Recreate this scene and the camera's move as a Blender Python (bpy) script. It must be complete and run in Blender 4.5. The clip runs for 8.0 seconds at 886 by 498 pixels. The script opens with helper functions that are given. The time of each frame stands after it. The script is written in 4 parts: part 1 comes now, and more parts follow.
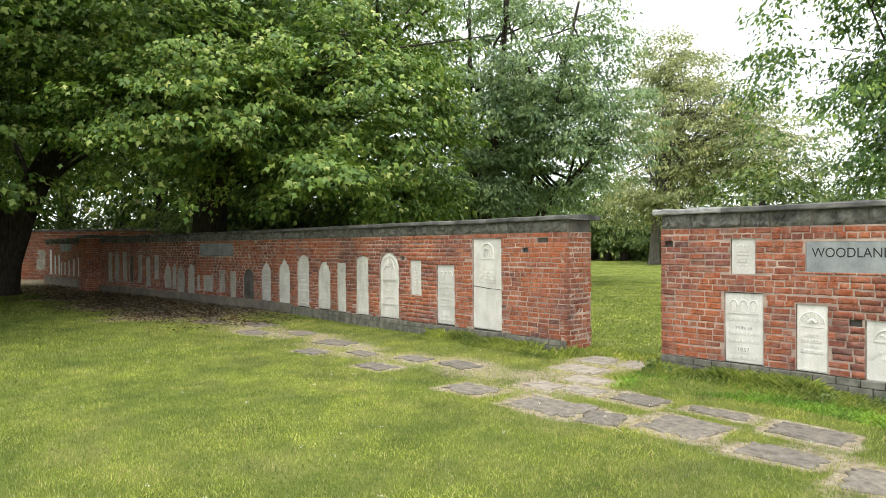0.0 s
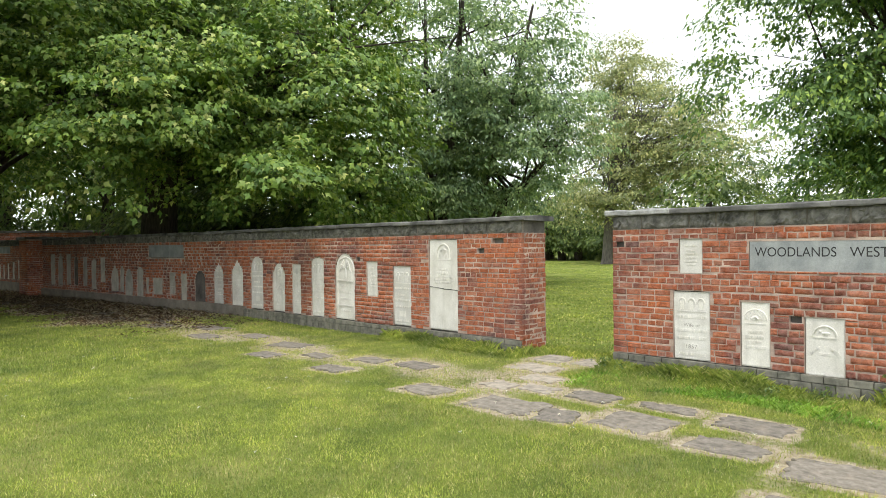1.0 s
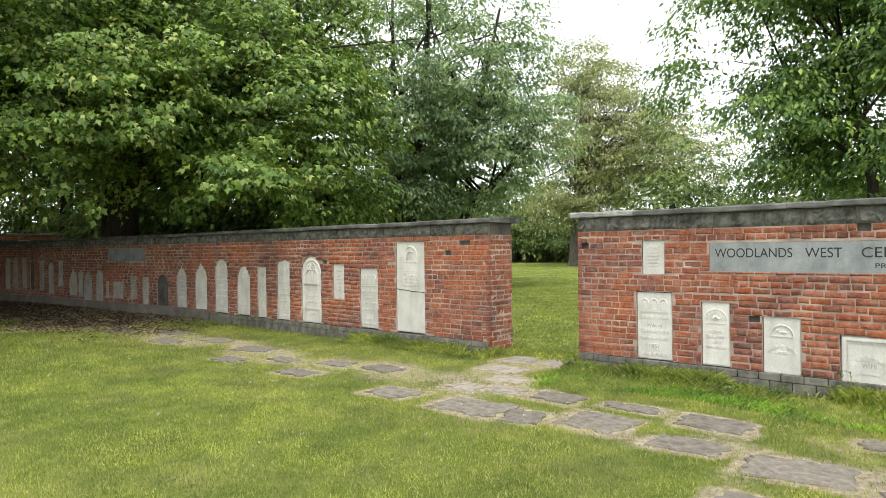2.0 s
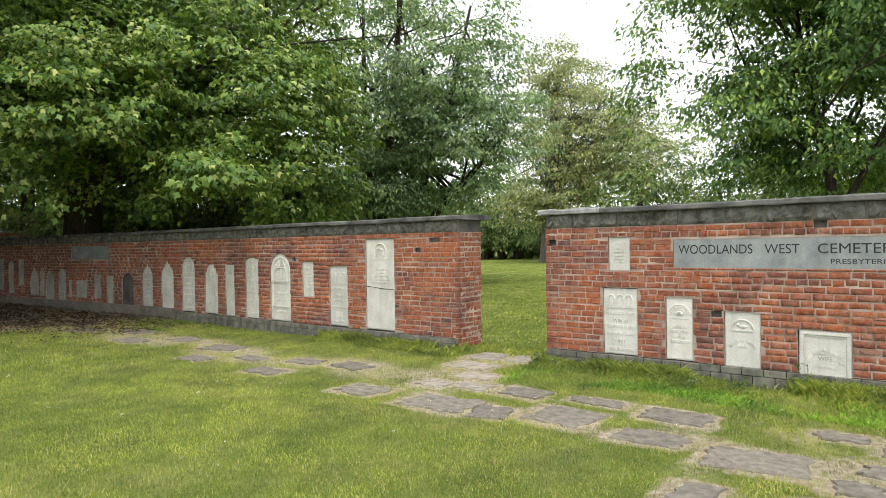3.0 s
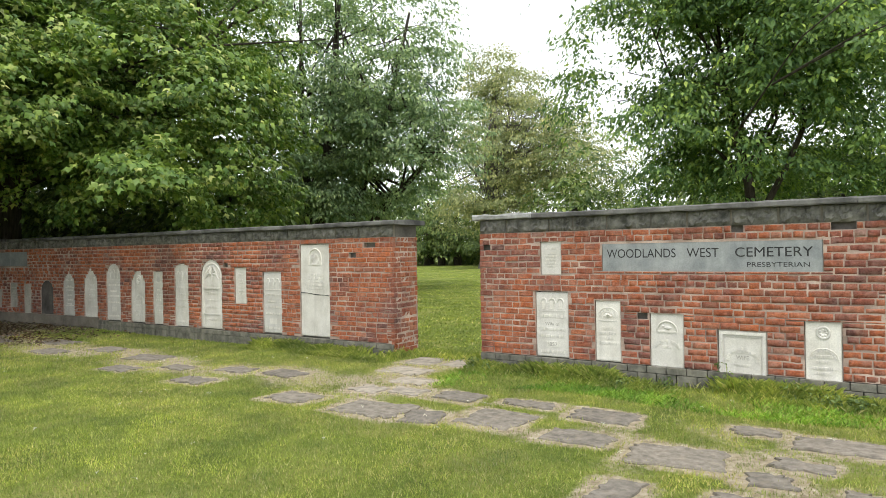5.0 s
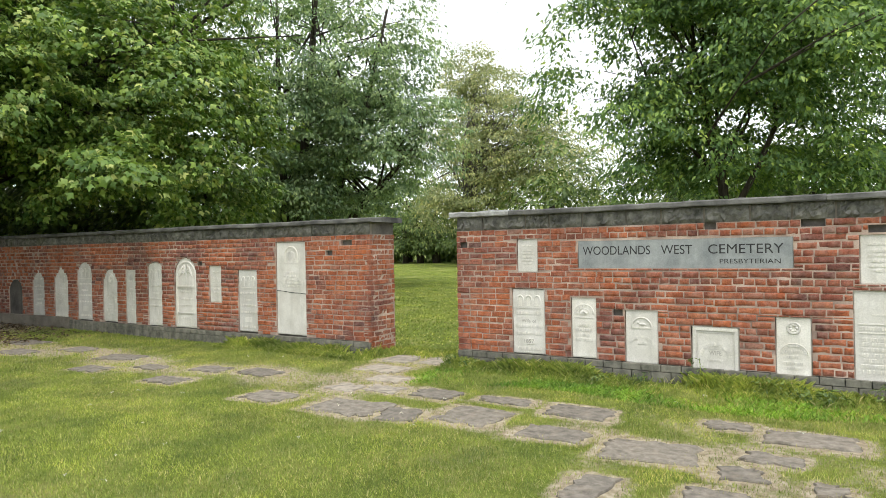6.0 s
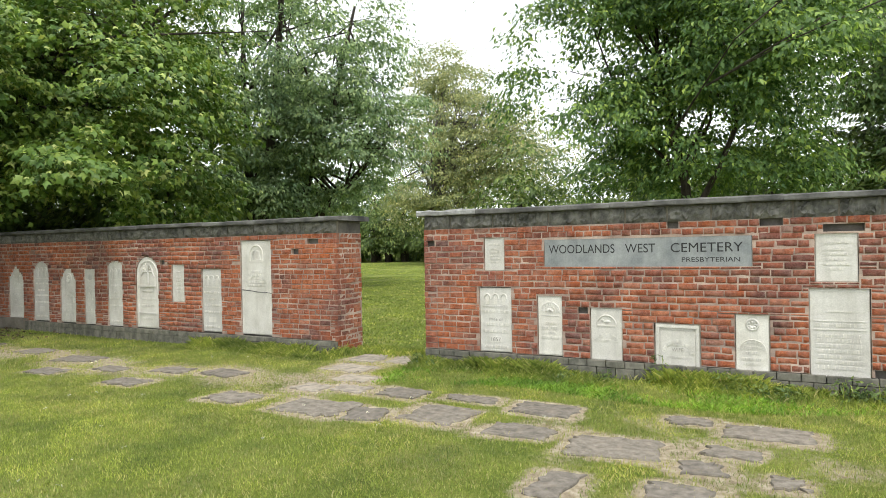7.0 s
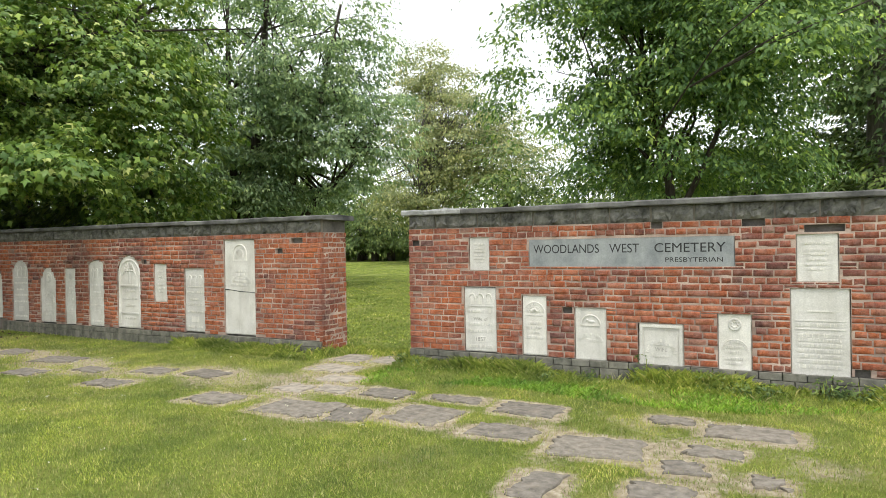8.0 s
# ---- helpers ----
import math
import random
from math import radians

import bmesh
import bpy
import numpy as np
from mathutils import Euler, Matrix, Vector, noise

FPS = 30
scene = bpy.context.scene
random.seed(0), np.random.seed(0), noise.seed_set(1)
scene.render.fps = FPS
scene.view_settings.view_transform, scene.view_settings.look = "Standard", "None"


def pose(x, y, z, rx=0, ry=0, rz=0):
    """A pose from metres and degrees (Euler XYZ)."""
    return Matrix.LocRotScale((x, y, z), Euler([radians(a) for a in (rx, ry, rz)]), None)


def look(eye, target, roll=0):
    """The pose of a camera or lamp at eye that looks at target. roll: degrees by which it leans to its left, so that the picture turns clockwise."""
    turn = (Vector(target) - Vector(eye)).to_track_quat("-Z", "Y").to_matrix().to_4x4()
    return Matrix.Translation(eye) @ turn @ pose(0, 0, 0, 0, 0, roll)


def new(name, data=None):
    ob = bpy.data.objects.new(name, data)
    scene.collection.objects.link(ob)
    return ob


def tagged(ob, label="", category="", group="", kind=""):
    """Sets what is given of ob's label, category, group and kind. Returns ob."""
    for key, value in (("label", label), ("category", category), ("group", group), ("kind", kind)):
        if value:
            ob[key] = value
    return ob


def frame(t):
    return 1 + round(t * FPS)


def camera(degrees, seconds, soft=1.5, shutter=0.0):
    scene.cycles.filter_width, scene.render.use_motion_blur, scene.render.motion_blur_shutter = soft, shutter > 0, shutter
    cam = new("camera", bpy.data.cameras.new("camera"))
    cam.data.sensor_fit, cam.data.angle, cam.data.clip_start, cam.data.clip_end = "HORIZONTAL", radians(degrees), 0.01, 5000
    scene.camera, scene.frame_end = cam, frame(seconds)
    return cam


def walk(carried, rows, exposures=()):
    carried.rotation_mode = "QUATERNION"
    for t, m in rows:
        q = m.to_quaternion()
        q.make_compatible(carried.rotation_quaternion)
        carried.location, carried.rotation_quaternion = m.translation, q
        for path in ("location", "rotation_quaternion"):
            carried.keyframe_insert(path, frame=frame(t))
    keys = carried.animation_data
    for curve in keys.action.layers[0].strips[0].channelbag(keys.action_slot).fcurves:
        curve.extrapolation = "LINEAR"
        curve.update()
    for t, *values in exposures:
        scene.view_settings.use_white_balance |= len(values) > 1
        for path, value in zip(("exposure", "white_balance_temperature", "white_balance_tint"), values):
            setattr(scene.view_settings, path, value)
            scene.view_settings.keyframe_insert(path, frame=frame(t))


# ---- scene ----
cam = camera(69.5, 8.0, soft=0.8)
PATH = [
    (0, (1.148, -7.271, 1.529), (-0.33, -5.924, 1.52), -0.4),
    (0.5, (1.142, -7.289, 1.532), (-0.291, -5.893, 1.519), -0.4),
    (1, (1.162, -7.276, 1.531), (-0.221, -5.832, 1.523), -0.6),
    (1.5, (1.17, -7.262, 1.53), (-0.173, -5.779, 1.53), -0.7),
    (3, (1.223, -7.237, 1.527), (-0.022, -5.672, 1.515), -0.9),
    (3.5, (1.255, -7.25, 1.53), (0.058, -5.648, 1.525), -1.0),
    (4, (1.265, -7.225, 1.529), (0.11, -5.593, 1.53), -1.2),
    (4.5, (1.277, -7.204, 1.517), (0.155, -5.549, 1.522), -1.1),
    (6, (1.302, -7.165, 1.501), (0.262, -5.457, 1.498), -1.1),
    (6.5, (1.308, -7.155, 1.502), (0.309, -5.423, 1.495), -1.2),
    (7, (1.314, -7.15, 1.5), (0.359, -5.393, 1.491), -1.1),
    (7.5, (1.321, -7.127, 1.504), (0.392, -5.356, 1.494), -1.1),
    (8, (1.324, -7.121, 1.504), (0.406, -5.345, 1.492), -1.0),
]
EXPOSURE = [(0.0, 1.03), (1.5, 0.97), (3.2, 0.84), (8.0, 0.88)]
walk(cam, [(t, look(eye, target, roll)) for t, eye, target, roll in PATH], EXPOSURE)

# ---- light: bright overcast sky with a weak, very soft sun behind the cloud ----
SUN_ELEVATION, SUN_AZIMUTH = 66.0, 145.0   # azimuth clockwise from +y
world = bpy.data.worlds.new("overcast_sky")
scene.world = world
world.use_nodes = True
wn, wl = world.node_tree.nodes, world.node_tree.links
wn.clear()
sky = wn.new("ShaderNodeTexSky")
sky.sky_type = "NISHITA"
sky.sun_disc = False
sky.sun_elevation, sky.sun_rotation = radians(SUN_ELEVATION), radians(SUN_AZIMUTH)
cloud = wn.new("ShaderNodeMixRGB")
cloud.inputs[0].default_value = 0.86
cloud.inputs[2].default_value = (10.6, 11.0, 11.2, 1)
wl.new(sky.outputs[0], cloud.inputs[1])
bg = wn.new("ShaderNodeBackground")
bg.inputs[1].default_value = 0.1
wl.new(cloud.outputs[0], bg.inputs[0])
wo = wn.new("ShaderNodeOutputWorld")
wl.new(bg.outputs[0], wo.inputs[0])
sun = new("sun", bpy.data.lights.new("sun", "SUN"))
sun.data.energy, sun.data.angle, sun.data.color = 1.3, radians(14), (1.0, 0.95, 0.87)
az, el = radians(SUN_AZIMUTH), radians(SUN_ELEVATION)
sun_from = Vector((math.sin(az) * math.cos(el), math.cos(az) * math.cos(el), math.sin(el)))
sun.matrix_world = look(sun_from * 30, (0, 0, 0))

# ---- materials ----
def material(name, rough=0.8, spec=0.3):
    m = bpy.data.materials.new(name)
    m.use_nodes = True
    n = m.node_tree.nodes
    b = n["Principled BSDF"]
    b.inputs["Roughness"].default_value = rough
    b.inputs["Specular IOR Level"].default_value = spec
    return m, n, m.node_tree.links, b


def coords(n, l):
    """World-size coordinates: the place of the shaded point in metres."""
    return n.new("ShaderNodeNewGeometry").outputs["Position"]


def noise_tex(n, l, co, scale, detail=4.0, rough=0.55, stretch=None):
    t = n.new("ShaderNodeTexNoise")
    t.inputs["Scale"].default_value = scale
    t.inputs["Detail"].default_value = detail
    t.inputs["Roughness"].default_value = rough
    if stretch:
        mp = n.new("ShaderNodeMapping")
        mp.inputs["Scale"].default_value = stretch
        l.new(co, mp.inputs[0])
        co = mp.outputs[0]
    l.new(co, t.inputs["Vector"])
    return t.outputs["Fac"]


def ramp(n, l, fac, stops):
    r = n.new("ShaderNodeValToRGB")
    e = r.color_ramp.elements
    while len(e) < len(stops):
        e.new(0.5)
    for k, (p, c) in enumerate(stops):
        e[k].position = p
        e[k].color = (*c, 1)
    l.new(fac, r.inputs[0])
    return r.outputs[0]


def mix(n, l, fac, a, b, mode="MIX"):
    m = n.new("ShaderNodeMixRGB")
    m.blend_type = mode
    for k, v in enumerate((fac, a, b)):
        if isinstance(v, (int, float)):
            m.inputs[k].default_value = v
        elif isinstance(v, tuple):
            m.inputs[k].default_value = (*v, 1)
        else:
            l.new(v, m.inputs[k])
    return m.outputs[0]


def bump(n, l, b, height, strength=0.4, distance=0.01):
    k = n.new("ShaderNodeBump")
    k.inputs["Strength"].default_value = strength
    k.inputs["Distance"].default_value = distance
    l.new(height, k.inputs["Height"])
    l.new(k.outputs[0], b.inputs["Normal"])


def piece_random(n, l):
    """One random number a piece, for pieces that are objects and for joined ones."""
    a = n.new("ShaderNodeObjectInfo").outputs["Random"]
    g = n.new("ShaderNodeNewGeometry").outputs["Random Per Island"]
    add = n.new("ShaderNodeMath")
    add.operation = "ADD"
    l.new(a, add.inputs[0])
    l.new(g, add.inputs[1])
    fr = n.new("ShaderNodeMath")
    fr.operation = "FRACT"
    l.new(add.outputs[0], fr.inputs[0])
    return fr.outputs[0]


def brick_material(name, stops, orange):
    m, n, l, b = material(name, 0.88, 0.2)
    co = coords(n, l)
    rnd = piece_random(n, l)
    tone = ramp(n, l, rnd, stops)
    patch = ramp(n, l, noise_tex(n, l, co, 1.15, 3), [(0.42, (0, 0, 0)), (0.57, (1, 1, 1))])
    tone = mix(n, l, mix(n, l, 0.75, (0, 0, 0), patch), tone, mix(n, l, 0.7, tone, orange))
    plum = ramp(n, l, noise_tex(n, l, co, 1.6, 3, 0.6, (0.8, 1, 1.4)), [(0.5, (0, 0, 0)), (0.66, (1, 1, 1))])
    tone = mix(n, l, mix(n, l, 0.5, (0, 0, 0), plum), tone, (0.17, 0.085, 0.078))
    grain = ramp(n, l, noise_tex(n, l, co, 55, 6, 0.7), [(0.25, (0.55, 0.53, 0.53)), (0.7, (1.18, 1.15, 1.13))])
    tone = mix(n, l, 1.0, tone, grain, "MULTIPLY")
    blotch = ramp(n, l, noise_tex(n, l, co, 17, 4, 0.6), [(0.35, (0.68, 0.66, 0.68)), (0.62, (1.1, 1.1, 1.1))])
    tone = mix(n, l, 1.0, tone, blotch, "MULTIPLY")
    soot = ramp(n, l, noise_tex(n, l, co, 1.3, 4, 0.6, (0.5, 1, 1.6)), [(0.5, (1, 1, 1)), (0.72, (0.55, 0.5, 0.52))])
    tone = mix(n, l, 0.6, tone, soot, "MULTIPLY")
    lime = ramp(n, l, noise_tex(n, l, co, 9, 6, 0.72), [(0.44, (0, 0, 0)), (0.7, (1, 1, 1))])
    tone = mix(n, l, mix(n, l, 0.36, (0, 0, 0), lime), tone, (0.47, 0.34, 0.295))
    l.new(tone, b.inputs["Base Color"])
    bump(n, l, b, noise_tex(n, l, co, 48, 6, 0.75), 1.0, 0.016)
    return m


def stone_material(name, lo, hi, scale=5.0, rough=0.75, grain=60, strength=0.35, streak=None):
    m, n, l, b = material(name, rough, 0.3)
    co = coords(n, l)
    c = ramp(n, l, noise_tex(n, l, co, scale, 6, 0.62), [(0.32, lo), (0.66, hi)])
    fine = ramp(n, l, noise_tex(n, l, co, grain, 5, 0.7), [(0.3, (0.82, 0.82, 0.82)), (0.7, (1.08, 1.08, 1.08))])
    c = mix(n, l, 1.0, c, fine, "MULTIPLY")
    var = ramp(n, l, piece_random(n, l), [(0.0, (0.84, 0.84, 0.85)), (1.0, (1.08, 1.07, 1.05))])
    c = mix(n, l, 1.0, c, var, "MULTIPLY")
    if streak:
        s = ramp(n, l, noise_tex(n, l, co, 1.0, 5, 0.6, (9, 9, 1.6)), [(0.52, (0, 0, 0)), (0.75, (1, 1, 1))])
        c = mix(n, l, mix(n, l, 0.5, (0, 0, 0), s), c, streak)
    l.new(c, b.inputs["Base Color"])
    bump(n, l, b, noise_tex(n, l, co, grain * 0.7, 6, 0.7), strength, 0.006)
    return m


def leaf_material(name, stops, shine=0.45, through_light=0.27):
    m, n, l, b = material(name, shine, 0.22)
    g = n.new("ShaderNodeNewGeometry")
    c = ramp(n, l, g.outputs["Random Per Island"], stops)
    big = ramp(n, l, noise_tex(n, l, g.outputs["Position"], 0.7, 3), [(0.32, (0.72, 0.76, 0.78)), (0.68, (1.26, 1.18, 1.1))])
    c = mix(n, l, 1.0, c, big, "MULTIPLY")
    spray = ramp(n, l, noise_tex(n, l, g.outputs["Position"], 2.6, 2), [(0.34, (0.7, 0.74, 0.8)), (0.66, (1.22, 1.18, 1.05))])
    c = mix(n, l, 1.0, c, spray, "MULTIPLY")
    l.new(c, b.inputs["Base Color"])
    tr = n.new("ShaderNodeBsdfTranslucent")
    l.new(mix(n, l, 1.0, c, (1.3, 1.4, 0.9), "MULTIPLY"), tr.inputs[0])
    ms = n.new("ShaderNodeMixShader")
    ms.inputs[0].default_value = through_light
    l.new(b.outputs[0], ms.inputs[1])
    l.new(tr.outputs[0], ms.inputs[2])
    l.new(ms.outputs[0], n["Material Output"].inputs[0])
    return m


def bark_material(name, lo, hi):
    m, n, l, b = material(name, 0.95, 0.1)
    co = coords(n, l)
    r = noise_tex(n, l, co, 1.0, 6, 0.65, (14, 14, 2.5))
    c = ramp(n, l, r, [(0.3, lo), (0.7, hi)])
    l.new(c, b.inputs["Base Color"])
    bump(n, l, b, r, 0.9, 0.05)
    return m


RED_STOPS = [(0.0, (0.15, 0.075, 0.066)), (0.1, (0.235, 0.092, 0.07)), (0.35, (0.3, 0.102, 0.068)), (0.6, (0.355, 0.116, 0.07)),
             (0.82, (0.42, 0.145, 0.078)), (0.96, (0.47, 0.2, 0.125)), (1.0, (0.26, 0.205, 0.185))]
BRICK = brick_material("red_brick", RED_STOPS, (0.56, 0.165, 0.05))
PLINTH = stone_material("grey_plinth_brick", (0.09, 0.09, 0.074), (0.22, 0.212, 0.178), 9, 0.92, 50, 0.7, (0.3, 0.27, 0.22))
MORTAR = stone_material("lime_mortar", (0.23, 0.162, 0.135), (0.56, 0.435, 0.365), 2.4, 0.95, 90, 0.6)
BAND = stone_material("dark_rock_faced_stone", (0.06, 0.06, 0.055), (0.23, 0.222, 0.2), 8, 0.92, 26, 1.0)
COPING = stone_material("weathered_coping_stone", (0.05, 0.05, 0.05), (0.19, 0.187, 0.18), 3.2, 0.9, 50, 0.5)
LICHEN = stone_material("pale_lichened_stone", (0.2, 0.2, 0.19), (0.52, 0.52, 0.5), 9, 0.9, 60, 0.5)
MARBLE = stone_material("weathered_white_marble", (0.6, 0.575, 0.525), (0.76, 0.74, 0.695), 3.0, 0.7, 70, 0.25, (0.38, 0.365, 0.325))
# greyer copy of the marble: shade over the far stretch put into its colour
MARBLE_SHADE_GREY = stone_material("shade_greyed_marble", (0.36, 0.345, 0.3), (0.56, 0.535, 0.475), 3.0, 0.8, 70, 0.35, (0.23, 0.22, 0.2))
# grey that paints the shadow of raised letters onto flat ones
LETTER = stone_material("relief_shadow_lettering", (0.27, 0.26, 0.235), (0.42, 0.4, 0.365), 8, 0.85)
# colour of the dark headstones, and the painted shade inside the walls' gaps
DARK_STONE_VOID_SHADE = stone_material("dark_sandstone_and_void_shade", (0.07, 0.065, 0.06), (0.17, 0.155, 0.14), 4.0, 0.9, 60, 0.4)
INK = stone_material("carved_shadowed_letter", (0.025, 0.026, 0.028), (0.045, 0.045, 0.045), 8, 0.9)
SIGN = stone_material("blue_grey_slate", (0.2, 0.217, 0.225), (0.36, 0.377, 0.38), 3.2, 0.75, 80, 0.25, (0.4, 0.41, 0.4))
FLAG = stone_material("purple_grey_flagstone", (0.118, 0.105, 0.086), (0.25, 0.224, 0.188), 13, 0.95, 38, 1.0, (0.3, 0.25, 0.19))
FLAG_PALE = stone_material("dusty_pale_flagstone", (0.2, 0.175, 0.14), (0.42, 0.375, 0.31), 9, 0.95, 38, 1.0, (0.3, 0.25, 0.18))
RENDERED = stone_material("stained_cement_render", (0.15, 0.135, 0.11), (0.27, 0.24, 0.2), 3, 0.95, 40, 0.5)
BARK = bark_material("dark_furrowed_bark", (0.022, 0.018, 0.014), (0.1, 0.085, 0.07))
BARK_GREY = bark_material("grey_bark", (0.07, 0.062, 0.055), (0.2, 0.18, 0.155))
MAPLE = leaf_material("maple_leaf", [(0, (0.064, 0.13, 0.031)), (0.5, (0.138, 0.226, 0.051)), (0.86, (0.25, 0.345, 0.082)), (1, (0.44, 0.48, 0.18))], 0.45, 0.22)
DEEP = leaf_material("deep_green_leaf", [(0, (0.13, 0.205, 0.11)), (0.6, (0.25, 0.35, 0.19)), (1, (0.43, 0.53, 0.3))], 0.45, 0.33)
PALE = leaf_material("pale_olive_leaf", [(0, (0.19, 0.225, 0.11)), (0.6, (0.31, 0.345, 0.17)), (1, (0.46, 0.45, 0.23))], 0.45, 0.33)
HICKORY = leaf_material("broad_green_leaf", [(0, (0.075, 0.145, 0.055)), (0.55, (0.15, 0.25, 0.085)), (0.9, (0.26, 0.38, 0.11)), (1, (0.46, 0.58, 0.14))], 0.45, 0.33)
SPRUCE = leaf_material("dark_conifer_needles", [(0, (0.07, 0.1, 0.06)), (0.7, (0.12, 0.15, 0.085)), (1, (0.2, 0.19, 0.13))], 0.7, 0.15)
WOODS = leaf_material("woodland_leaf", [(0, (0.075, 0.125, 0.042)), (0.6, (0.14, 0.205, 0.065)), (1, (0.27, 0.34, 0.11))])
GRASS = leaf_material("lawn_grass", [(0, (0.145, 0.205, 0.046)), (0.45, (0.245, 0.312, 0.067)), (0.86, (0.365, 0.41, 0.105)), (1, (0.58, 0.53, 0.27))], 0.5, 0.37)
LUSH = leaf_material("lush_clover_grass", [(0, (0.11, 0.22, 0.03)), (0.5, (0.19, 0.34, 0.045)), (1, (0.3, 0.46, 0.09))], 0.5, 0.37)
DRY = leaf_material("dry_grass", [(0, (0.22, 0.24, 0.06)), (0.6, (0.37, 0.34, 0.13)), (1, (0.5, 0.44, 0.24))], 0.7, 0.25)
LITTER = leaf_material("dead_leaf_litter", [(0, (0.06, 0.04, 0.025)), (0.7, (0.14, 0.1, 0.06)), (1, (0.25, 0.18, 0.11))], 0.8, 0.05)
CLOVER = leaf_material("clover_flower", [(0, (0.6, 0.6, 0.55)), (1, (0.8, 0.8, 0.76))], 0.7, 0.2)


def ground_material():
    m, n, l, b = material("lawn_and_soil", 0.95, 0.1)
    co = coords(n, l)
    at = n.new("ShaderNodeAttribute")
    at.attribute_name = "wear"
    green = ramp(n, l, noise_tex(n, l, co, 1.1, 5, 0.6), [(0.3, (0.1, 0.132, 0.032)), (0.5, (0.172, 0.212, 0.047)), (0.72, (0.31, 0.3, 0.11))])
    fine = ramp(n, l, noise_tex(n, l, co, 38, 4, 0.75), [(0.25, (0.5, 0.55, 0.5)), (0.75, (1.35, 1.3, 1.2))])
    green = mix(n, l, 1.0, green, fine, "MULTIPLY")
    soil = ramp(n, l, noise_tex(n, l, co, 14, 6, 0.7), [(0.3, (0.2, 0.155, 0.1)), (0.5, (0.38, 0.32, 0.225)), (0.72, (0.56, 0.49, 0.385))])
    edge = n.new("ShaderNodeMath")
    edge.operation = "ADD"
    l.new(at.outputs["Fac"], edge.inputs[0])
    jit = n.new("ShaderNodeMath")
    jit.operation = "MULTIPLY_ADD"
    l.new(noise_tex(n, l, co, 12, 5, 0.7), jit.inputs[0])
    jit.inputs[1].default_value, jit.inputs[2].default_value = 0.9, -0.45
    l.new(jit.outputs[0], edge.inputs[1])
    k = ramp(n, l, edge.outputs[0], [(0.32, (0, 0, 0)), (0.62, (1, 1, 1))])
    l.new(mix(n, l, k, green, soil), b.inputs["Base Color"])
    bump(n, l, b, noise_tex(n, l, co, 45, 6, 0.75), 0.9, 0.03)
    return m


GROUND = ground_material()


# ---- mesh helpers ----
def part(name, bm, mat, parent=None, label="", smooth=False):
    me = bpy.data.meshes.new(name)
    bm.to_mesh(me)
    bm.free()
    me.materials.append(mat)
    if smooth:
        me.polygons.foreach_set("use_smooth", [True] * len(me.polygons))
    ob = new(name, me)
    ob.parent = parent
    return tagged(ob, label)


def big_mesh(name, verts, faces, mat, parent=None):
    """A mesh from arrays: verts (n, 3), faces (m, k), all with k corners."""
    me = bpy.data.meshes.new(name)
    verts, faces = np.asarray(verts, np.float32), np.asarray(faces, np.int32)
    k = faces.shape[1]
    me.vertices.add(len(verts))
    me.vertices.foreach_set("co", verts.ravel())
    me.loops.add(faces.size)
    me.loops.foreach_set("vertex_index", faces.ravel())
    me.polygons.add(len(faces))
    me.polygons.foreach_set("loop_start", np.arange(0, faces.size, k, dtype=np.int32))
    me.update(calc_edges=True)
    me.materials.append(mat)
    ob = new(name, me)
    ob.parent = parent
    return ob


def box(bm, x0, x1, y0, y1, z0, z1):
    v = [bm.verts.new((x, y, z)) for x in (x0, x1) for y in (y0, y1) for z in (z0, z1)]
    for f in ((0, 1, 3, 2), (4, 6, 7, 5), (0, 4, 5, 1), (2, 3, 7, 6), (0, 2, 6, 4), (1, 5, 7, 3)):
        bm.faces.new([v[k] for k in f])
    return v


def tube(bm, pts, radii, seg=8, wobble=0.0, rng=random):
    rings = []
    for k, p in enumerate(pts):
        p = Vector(p)
        d = (Vector(pts[min(k + 1, len(pts) - 1)]) - Vector(pts[max(k - 1, 0)])).normalized()
        side = d.cross(Vector((0.31, 0.95, 0.05))).normalized()
        up = d.cross(side)
        ring = []
        for j in range(seg):
            a = 2 * math.pi * j / seg
            r = radii[k] * (1 + wobble * (rng.random() - 0.5))
            ring.append(bm.verts.new(p + (side * math.cos(a) + up * math.sin(a)) * r))
        rings.append(ring)
    for a, b in zip(rings, rings[1:]):
        for j in range(seg):
            bm.faces.new((a[j], a[(j + 1) % seg], b[(j + 1) % seg], b[j]))
    bm.faces.new(rings[-1])


# ---- the walls' plan ----
COURSE = 0.0726  # brick and joint
BASE, HEAD, TOP = 0.19, 0.19 + 21 * 0.0726, 1.95
THICK = 0.58


def face_y(x):
    """The walls' front runs straight by the gateway and bends gently forward far off."""
    s = -11.5 - x
    if x < -25.2:
        return -0.97 - 0.036 * (-25.2 - x)
    return -0.0796 * (s - 1.5) if s > 3 else -0.0796 * max(0.0, s) ** 2 / 6


# outlines of headstones: half width as a share of the full, at height h (share of the whole)
def half_width(kind, h, ratio):
    """kind of top; ratio: height over width."""
    if kind == "rect":
        return 1.0
    top = {"arch": 0.5, "flat_arch": 0.22, "point": 0.7, "shoulder": 0.42, "bell": 0.6}[kind] / ratio
    if h < 1 - top:
        return 1.0
    u = (h - (1 - top)) / top
    if kind in ("arch", "flat_arch"):
        return math.sqrt(max(0.0, 1 - u * u))
    if kind == "point":
        return max(0.0, 1 - u ** 1.6)
    if kind == "shoulder":
        return 1.0 if u < 0.12 else 0.8 * math.sqrt(max(0.0, 1 - ((u - 0.12) / 0.88) ** 2))
    return max(0.0, 0.5 + 0.5 * math.cos(math.pi * u)) ** 0.7


